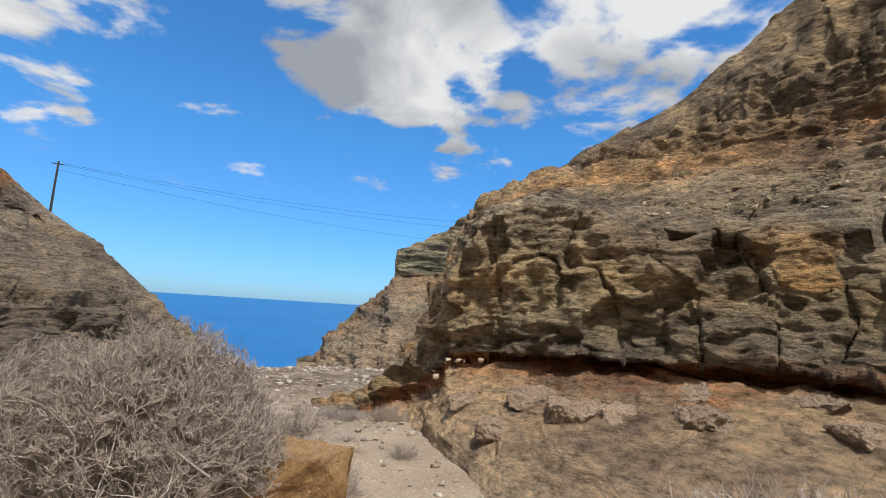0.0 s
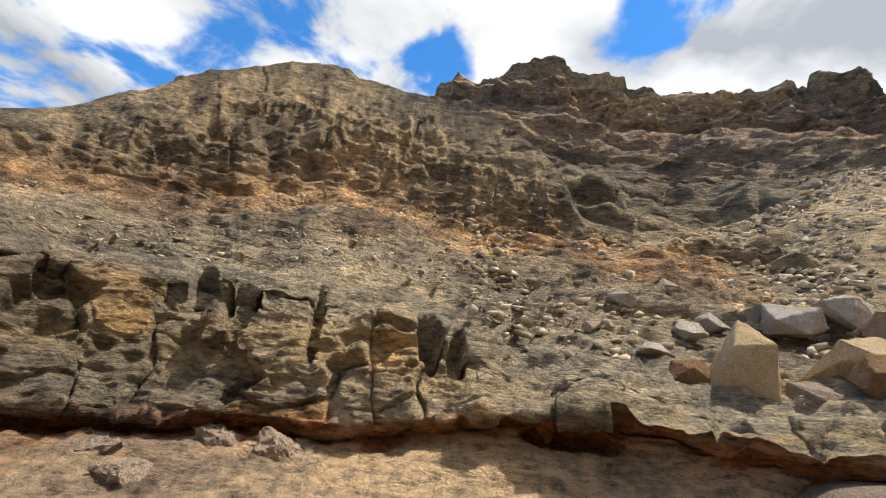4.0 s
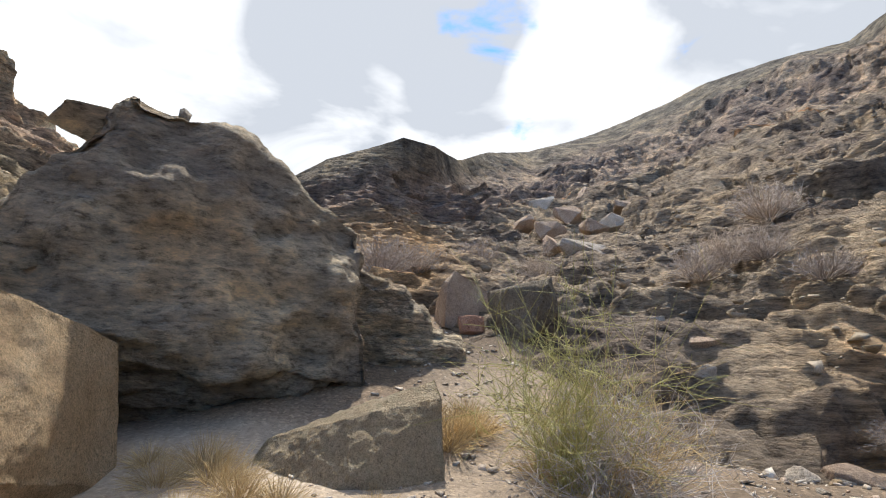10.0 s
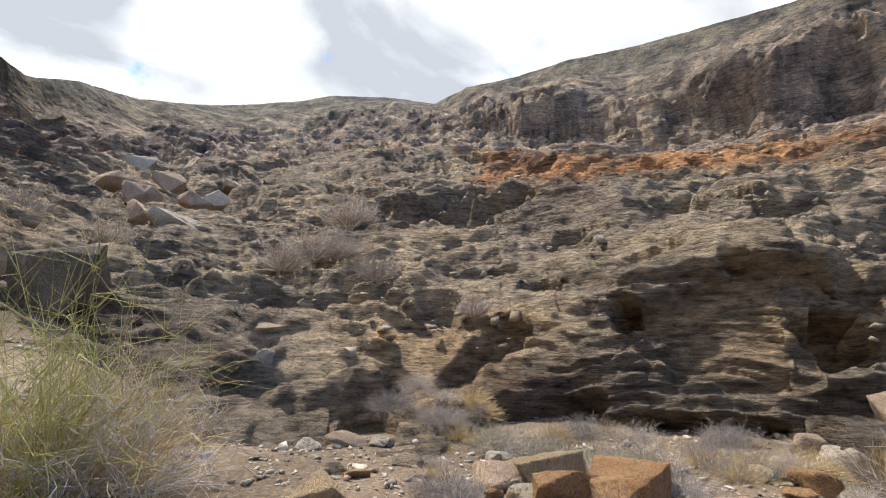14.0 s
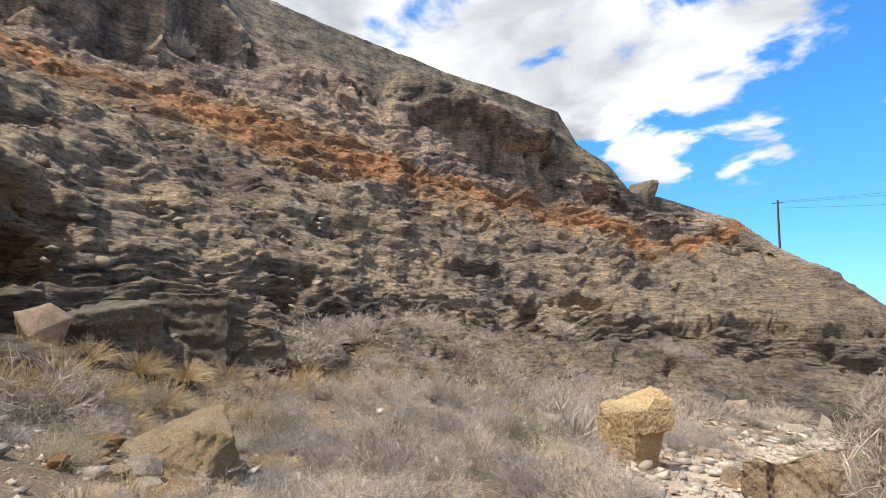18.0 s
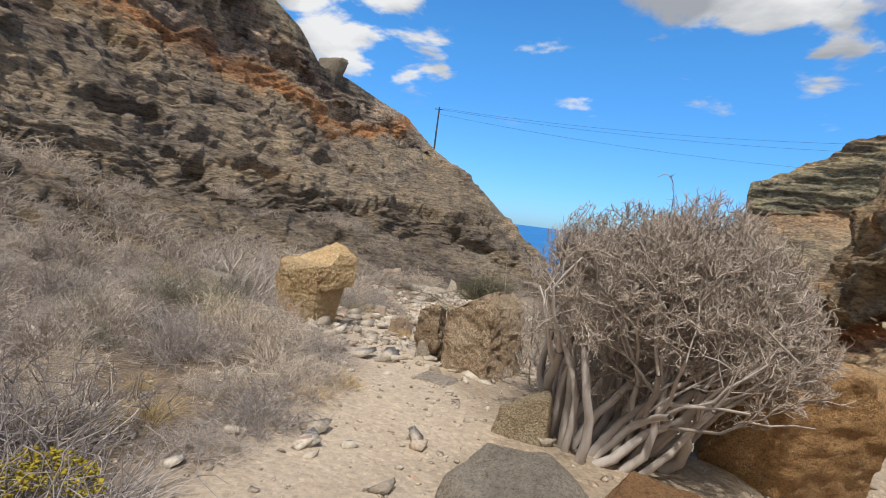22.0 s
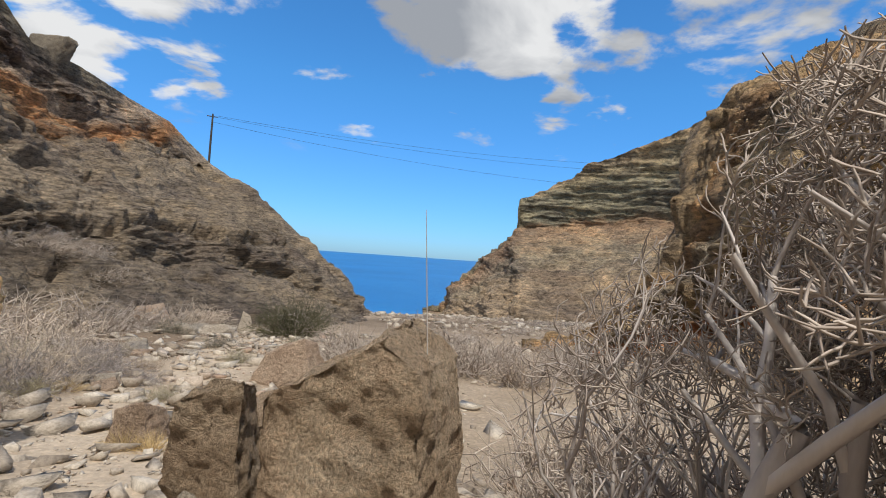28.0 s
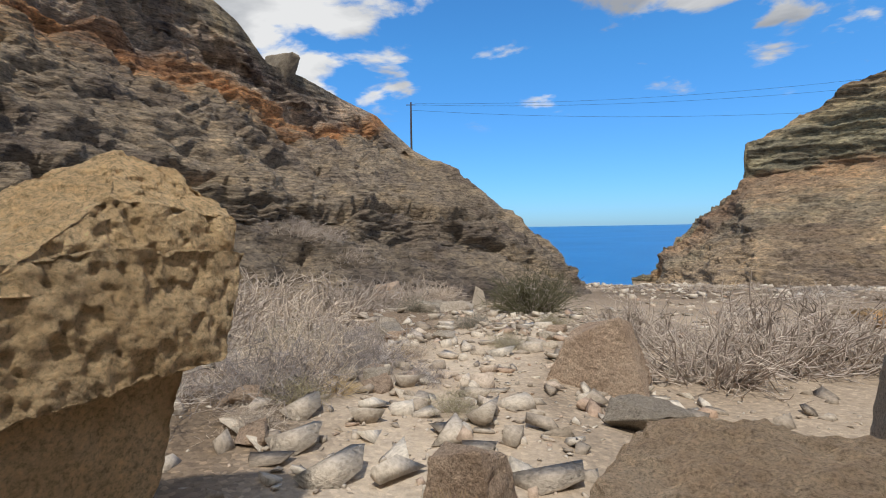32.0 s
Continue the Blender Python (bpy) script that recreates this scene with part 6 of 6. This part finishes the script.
def blade_mesh(name, seed, n, height, width, mat, droop=0.6, thick=0.006):
    return shrub_mesh(name, seed, n, height, width, mat, droop * 2.2, thick, 0)


def lay(me, name, label, category, group, x, y, z, s, a, tall=1.0):
    two = isinstance(me, tuple)
    ob = new(name, me[0] if two else me)
    if two:
        part("twig_mass", me[1], ob)["kind"] = "stuff"
    ob.matrix_basis = pose(x, y, z, 0, 0, a) @ Matrix.Diagonal((s, s, s * tall, 1))
    return tagged(ob, label, category, group)


BRUSH = [shrub_pair(40 + k, 210, 0.6, 0.66, (brush, brush, sage, brush)[k], 0.2, 0.005, 8, 0.5) for k in range(4)]
TWIGGY = [shrub_pair(60 + k, 90, 0.9, 0.7, twig, -0.3, 0.011, 8, 0.22) for k in range(3)]
TUFT = [blade_mesh("tuft", 80 + k, 300, 0.62, 0.5, straw, 0.7, 0.0048) for k in range(3)]
GREYTUFT = [blade_mesh("tuft", 90 + k, 190, 0.6, 0.55, brush, 0.6, 0.005) for k in range(2)]
rng = np.random.default_rng(77)
taken = []


def free_spot(x, y, gap):
    if any((x - a) ** 2 + (y - b) ** 2 < gap * gap for a, b in taken):
        return False
    taken.append((x, y))
    return True


def off_track(x, y):
    return float(track_x(y)) - x


# the brush that covers the western bank
count = 0
tries = 0
while count < 270 and tries < 9000:
    tries += 1
    y = rng.uniform(-1.5, 17)
    x = float(track_x(y)) - 1.25 - rng.random() ** 1.3 * (5 + 0.6 * y + 5)
    if (x + 7.7) ** 2 + (y - 10.2) ** 2 < 2.2 or (x + 9.3) ** 2 + (y - 0.7) ** 2 < 2.0 or (x > -8.2 and 8.3 < y < 12.5):
        continue
    if -128 < math.degrees(math.atan2(x - CX, y - CY)) < -74 and math.hypot(x - CX, y - CY) < 10.6:
        continue
    if not free_spot(x, y, 0.66):
        continue
    kind, s, a = rng.random(), rng.uniform(0.5, 1.3), rng.uniform(0, 360)
    z = g(x, y) - 0.03
    far = off_track(x, y) > 6
    if kind < (0.62 if not far else 0.5):
        lay(BRUSH[count % 4], "brush", "low dry grey brush on the bank", "bush", "dry brush on the bank", x, y, z, s, a, rng.uniform(0.75, 1.1))
    elif kind < 0.78 and off_track(x, y) > 2.6:
        lay(TWIGGY[count % 3], "shrub", "dry brown twiggy shrub on the bank", "shrub", "twiggy shrubs on the bank", x, y, z, s * 0.95, a)
    elif kind < 0.88:
        lay(GREYTUFT[count % 2], "grass_tuft", "bleached grey grass tuft", "grass", "grey grass tufts", x, y, z, s * 0.9, a)
    else:
        lay(TUFT[count % 3], "grass_tuft", "straw-yellow dry grass tuft", "grass", "straw grass tufts", x, y, z, s * (0.9 if far else 0.6), a)
    count += 1
# straw along the foot of the western hillside, and tufts beside the path
for b, r, s in [(-95, 11.0, 1.1), (-91, 11.4, 1.3), (-87, 11.6, 1.0), (-83, 12.2, 1.2), (-79, 12.6, 1.1), (-75, 13.0, 1.2), (-70, 15.2, 1.3), (-66, 16.0, 1.1), (-61, 17.5, 1.2), (-100, 10.4, 0.8), (-104, 10.0, 0.8), (-57, 18.8, 1.1), (-108, 9.8, 0.7), (-50, 20, 1.1), (-93, 12.2, 1.0), (-89, 12.6, 0.9), (-85, 13.0, 1.1), (-81, 13.6, 1.0), (-77, 14.2, 1.1), (-72, 14.4, 1.2), (-68, 17.0, 1.2), (-63, 18.6, 1.1), (-59, 20.2, 1.2), (-79, 11.4, 0.8), (-84, 10.8, 0.7), (-74, 11.8, 0.8)]:
    x, y = polar(b, r)
    lay(TUFT[int(r * 10) % 3], "grass_tuft", "straw-yellow dry grass tuft", "grass", "straw grass tufts", x, y, max(g(x, y), on_slope(b, r)) - 0.05, 1.05 * s, r * 77)
for x, y, s in [(2.0, -6.6, 0.8), (1.75, -6.2, 0.9), (1.45, -5.7, 0.7), (0.7, -6.3, 0.5), (2.3, -6.2, 0.5), (-1.6, -8.0, 0.7), (-1.4, -5.2, 0.5), (-0.55, -8.6, 1.0), (-1.0, -9.0, 0.9), (-0.25, -9.1, 1.0), (1.55, -6.1, 0.8), (1.75, -5.7, 0.7), (0.9, -5.6, 0.5), (-1.5, -7.0, 0.6), (-2.0, -6.3, 0.7), (-5.0, 5.6, 0.5), (-4.9, 6.2, 0.55), (-6.2, 11.4, 0.5), (-5.9, 11.3, 0.45)]:
    lay(TUFT[int(abs(x) * 10) % 3], "grass_tuft", "straw-yellow dry grass tuft", "grass", "straw grass tufts", x, y, g(x, y) - 0.03, s, x * 91)
for b, r, s in [(-112, 9.6, 0.9), (-117, 9.4, 0.8), (-122, 9.8, 0.9), (-127, 10.2, 0.9), (-132, 10.8, 0.8), (-110, 8.0, 0.6), (-106, 9.2, 0.7), (-137, 11.2, 0.8)]:
    x, y = polar(b, r)
    lay(BRUSH[int(r * 10) % 4], "brush", "low dry grey brush at the foot of the hillside", "bush", "dry brush on the bank", x, y, max(g(x, y), on_slope(b, r)) - 0.05, s, r * 50, 0.8)
# low tufts and litter on the open bank
for k in range(190):
    b, r = rng.uniform(-136, -72), 4.2 + 8.2 * rng.random() ** 0.6
    x, y = polar(b, r)
    if any((x - a) ** 2 + (y - c) ** 2 < 1.1 for a, c in ((-7.0, -4.2), (-7.3, -5.5), (-7.2, -1.6), (-7.8, -2.4), (-9.3, 0.6))):
        continue
    me, lab = ((TUFT[k % 3], "straw-yellow dry grass tuft"), (GREYTUFT[k % 2], "bleached grey grass tuft"), (BRUSH[k % 4], "low dry grey brush on the bank"))[k % 3]
    lay(me, "grass_tuft" if k % 3 < 2 else "brush", lab, "grass" if k % 3 < 2 else "bush", "", x, y, max(g(x, y), on_slope(b, r)) - 0.05, rng.uniform(0.35, 0.9), k * 47)
# rounded shrubs at the foot of the hill towards the sea
for b, r, s in [(-38, 24, 2.0), (-34, 25, 2.2), (-31, 22, 1.8), (-42, 22, 1.8), (-46, 20, 1.7), (-28, 26, 1.9), (-35, 20, 1.6), (-52, 19, 1.5), (-40, 27, 2.0), (-24, 28, 1.8), (-21, 31, 1.7), (-30, 30, 1.8)]:
    x, y = polar(b, r)
    lay(TWIGGY[int(r) % 3], "round_shrub", "rounded grey leafless shrub at the foot of the hill", "shrub", "rounded shrubs under the hill", x, y, g(x, y) - 0.1, s, r * 40, 0.75)
for x, y, s in [(-5.4, 18.6, 0.5), (-6.6, 17.4, 0.6), (-8.2, 16.4, 0.6), (-7.4, 14.6, 0.5), (-7.8, 20.0, 0.7), (-9.6, 18.2, 0.7), (-6.0, 22, 0.7), (-10.0, 22.5, 0.9), (-8.3, 13.2, 0.5), (-6.7, 13.6, 0.45)]:
    lay(BRUSH[int(abs(x) * 7) % 4], "brush", "small grey dry brush among the stones", "bush", "dry brush on the valley floor", x, y, g(x, y) - 0.03, s, x * 77, 0.9)
for x, y, s in [(-1.9, 8.5, 1.0), (-1.5, 9.2, 1.2), (-2.0, 9.8, 1.0), (-0.9, 9.0, 1.3), (-1.2, 10.2, 1.2), (-3.6, 16.6, 1.4), (-2.6, 17.6, 1.5), (-1.2, 18.4, 1.5), (-0.2, 16.8, 1.3), (-4.4, 19.5, 1.2), (1.4, 17.6, 1.4)]:
    lay(TWIGGY[int(abs(x) * 7) % 3], "shrub", "dry leafless shrub on the valley floor", "shrub", "shrubs on the valley floor", x, y, g(x, y) - 0.05, s, x * 77)
for k in range(60):
    b, r = rng.uniform(0, 36), rng.uniform(20, 70)
    x, y = polar(b, r)
    lay((TWIGGY[k % 3], BRUSH[k % 4])[k % 2], "shrub", "low grey shrub on the lower valley floor", "shrub", "shrubs on the lower valley floor", x, y, g(x, y) - 0.05, rng.uniform(0.8, 1.8), k * 63, 0.6)
for k in range(34):
    b = rng.uniform(-76, -24)
    r = float(line(WEST_FOOT, b)[0]) * rng.uniform(0.78, 1.02)
    x, y = polar(b, r)
    lay(TWIGGY[k % 3], "round_shrub", "rounded grey leafless shrub at the foot of the hill", "shrub", "rounded shrubs under the hill", x, y, max(g(x, y), on_slope(b, r)) - 0.05, rng.uniform(0.9, 1.9), k * 63, 0.75)
# dry brush in the hollow before the eastern bank
for k in range(26):
    b, r = 46 + 2.0 * k, rng.uniform(7.6, 9.6)
    x, y = polar(b, r)
    lay(TWIGGY[k % 3], "shrub", "pale leafless twiggy shrub below the eastern bank", "shrub", "twiggy shrubs below the eastern bank", x, y, max(g(x, y), -1.75) - 0.05, rng.uniform(1.2, 1.6), k * 71)
for x, y, s in [(2.35, -8.1, 0.8), (2.05, -7.7, 0.9), (1.7, -7.35, 0.8), (1.25, -7.15, 0.7), (2.6, -7.6, 0.7), (0.3, -7.1, 0.5), (3.0, -8.2, 0.6), (-0.75, -8.9, 0.9), (-0.85, -9.4, 0.8)]:
    lay(TUFT[int(abs(x) * 10) % 3], "grass_tuft", "straw-yellow dry grass tuft", "grass", "straw grass tufts", x, y, g(x, y) - 0.03, s, x * 91)
for k in range(22):
    x, y = rng.uniform(0.8, 8), rng.uniform(7.5, 21)
    if x > 4.5 and y < 10:
        continue
    lay((GREYTUFT[k % 2], BRUSH[k % 4], TWIGGY[k % 3])[k % 3], "shrub", "low dry grey shrub on the sandy ground", "shrub", "low shrubs below the eastern bank", x, y, g(x, y) - 0.04, rng.uniform(0.45, 0.9), k * 59)
# shrubs on the slopes of the gully
for b, r, s in [(176.5, 17.5, 1.6), (178.0, 18.5, 1.4), (-179, 19.0, 1.3), (-142, 25.5, 2.0), (-146, 22, 1.5), (-149, 21, 1.5), (-143, 21.5, 1.4), (-139, 19, 1.2), (-172, 24, 1.4), (-128, 16.5, 0.9), (-165, 22, 1.2), (-68, 30, 1.4), (-84, 46, 2.0)]:
    x, y = polar(b, r)
    bb = b - 360 if b > 160 else b
    lay(TWIGGY[int(r) % 3], "slope_shrub", "dry pinkish-grey shrub on the hillside", "shrub", "shrubs on the hillsides", x, y, on_slope(bb, r) + 0.05, s, r * 40)

# the tall green-topped bush and the small yellow ones
gb = tagged(new("green_bush"), "tall bush with grey dry stems and yellow-green tops", "bush")
gb.location = (-2.35, -7.6, g(-2.35, -7.6) - 0.05)
part("dry_growth", shrub_mesh("dry_growth", 301, 230, 1.45, 1.0, bark, -0.05, 0.006, 7, 0.36), gb, "tangled dry grey stems")["kind"] = "stuff"
part("straw_growth", shrub_mesh("straw_growth", 303, 120, 1.65, 0.8, straw, 0.1, 0.005, 6, 0.3), gb, "straw-coloured dry stems")["kind"] = "stuff"
shoots = part("green_growth", shrub_mesh("green_growth", 302, 120, 2.6, 0.5, green, -0.3, 0.006, 9, 0.34), gb, "yellow-green living shoots")
shoots.location, shoots["kind"] = (0.5, 0.1, 0.05), "stuff"


def flower_heads(seed, n, width, height):
    """Small fluffy heads over a low dome."""
    rng = np.random.default_rng(seed)
    vs, fs, at = [], [], 0
    for k in range(n):
        a, c = rng.uniform(0, 6.28), rng.random() ** 0.5
        v, f = STONES[k % 9]
        w = v * rng.uniform(0.02, 0.045) + (math.cos(a) * c * width, math.sin(a) * c * width, height * (0.45 + 0.55 * math.sqrt(1 - 0.9 * c * c)) * rng.uniform(0.75, 1.05))
        vs.append(w)
        fs.append(f + at)
        at += len(v)
    return raw_mesh("flower_head", np.concatenate(vs), np.concatenate(fs), yellow, None, False)


for x, y, s, lab in [(-4.75, 2.35, 0.62, "small bush with yellow flowering tops in the grey brush"), (-7.75, -10.9, 0.8, "small yellow flowering bush under the bank")]:
    yb = tagged(new("flowering_bush"), lab, "bush")
    yb.location = (x, y, g(x, y) - 0.03)
    part("trunk", shrub_mesh("trunk", 310, 170, 0.8 * s, 0.55 * s, brush, 0, 0.006, 3), yb)
    part("flower_head", flower_heads(311, 620, 0.55 * s, 0.85 * s), yb, "yellow flowering tops")["kind"] = "stuff"
ob_ = tagged(new("olive_shrub"), "rounded olive-green shrub on the valley floor", "shrub")
ob_.location = (-7.0, 27.0, g(-7.0, 27.0))
part("trunk", shrub_mesh("trunk", 320, 120, 1.2, 1.1, brush, 0, 0.012, 2), ob_)
part("foliage", shrub_mesh("foliage", 321, 320, 1.6, 1.4, olive, 0, 0.014, 4), ob_)
stalk = tagged(new("dry_stalk", raw_mesh("dry_stalk", *tubes([(np.array([(0, 0, -0.2), (-0.02, 0, 0.6), (-0.03, 0.02, 1.3), (-0.1, 0.03, 2.2)]), (0.007, 0.006, 0.005, 0.002))], 5), bark)), "thin upright dry stalk beside the slab", "plant")
stalk.location = (-3.35, 9.0, g(-3.35, 9.0))

# ---- power line ----
pole_mat, pt_, pb_ = material("pole_wood", 0.85)
pt_.links.new(ramp(pt_, tex(pt_, 3, 5, 0.6, stretched(pt_, 6, 6, 0.5)).outputs["Fac"], [(0.3, (0.05, 0.042, 0.035)), (0.7, (0.10, 0.085, 0.07))]), pb_.inputs["Base Color"])
pole = tagged(new("utility_pole"), "dark wooden utility pole on the crest of the hill", "pole")
pole.location = (-29.6, 83.0, 10.2)
part("post", raw_mesh("post", *tubes([(np.array([(0, 0, -0.8), (0, 0, 4), (0.05, 0, 8.6)]), (0.17, 0.15, 0.12))], 10), pole_mat), pole)
part("crossarm", raw_mesh("crossarm", *tubes([(np.array([(-0.7, -0.2, 8.2), (0.0, 0.0, 8.2), (0.7, 0.2, 8.2)]), (0.07, 0.07, 0.07))], 4), pole_mat), pole)
wire_mat, wt_, wb_ = material("cable_black", 0.6)
wb_.inputs["Base Color"].default_value = (0.03, 0.03, 0.035, 1)
for k, (dz, dx) in enumerate([(8.35, 0.7), (8.3, -0.7), (7.4, 0.0)]):
    a0, a1 = np.array([-29.6 + dx, 83.0, 10.2 + dz]), np.array([75.0 + dx, 100.0, (24.0, 22.0, 17.5)[k]])
    f = np.linspace(0, 1, 40)[:, None]
    p = a0 + (a1 - a0) * f
    p[:, 2] -= 2.6 * (4 * f[:, 0] * (1 - f[:, 0]))
    tagged(new("power_cable", raw_mesh("power_cable", *tubes([(p, np.full(40, 0.018))], 4), wire_mat)), "thin black power cable strung across the ravine", "cable", "power cables")
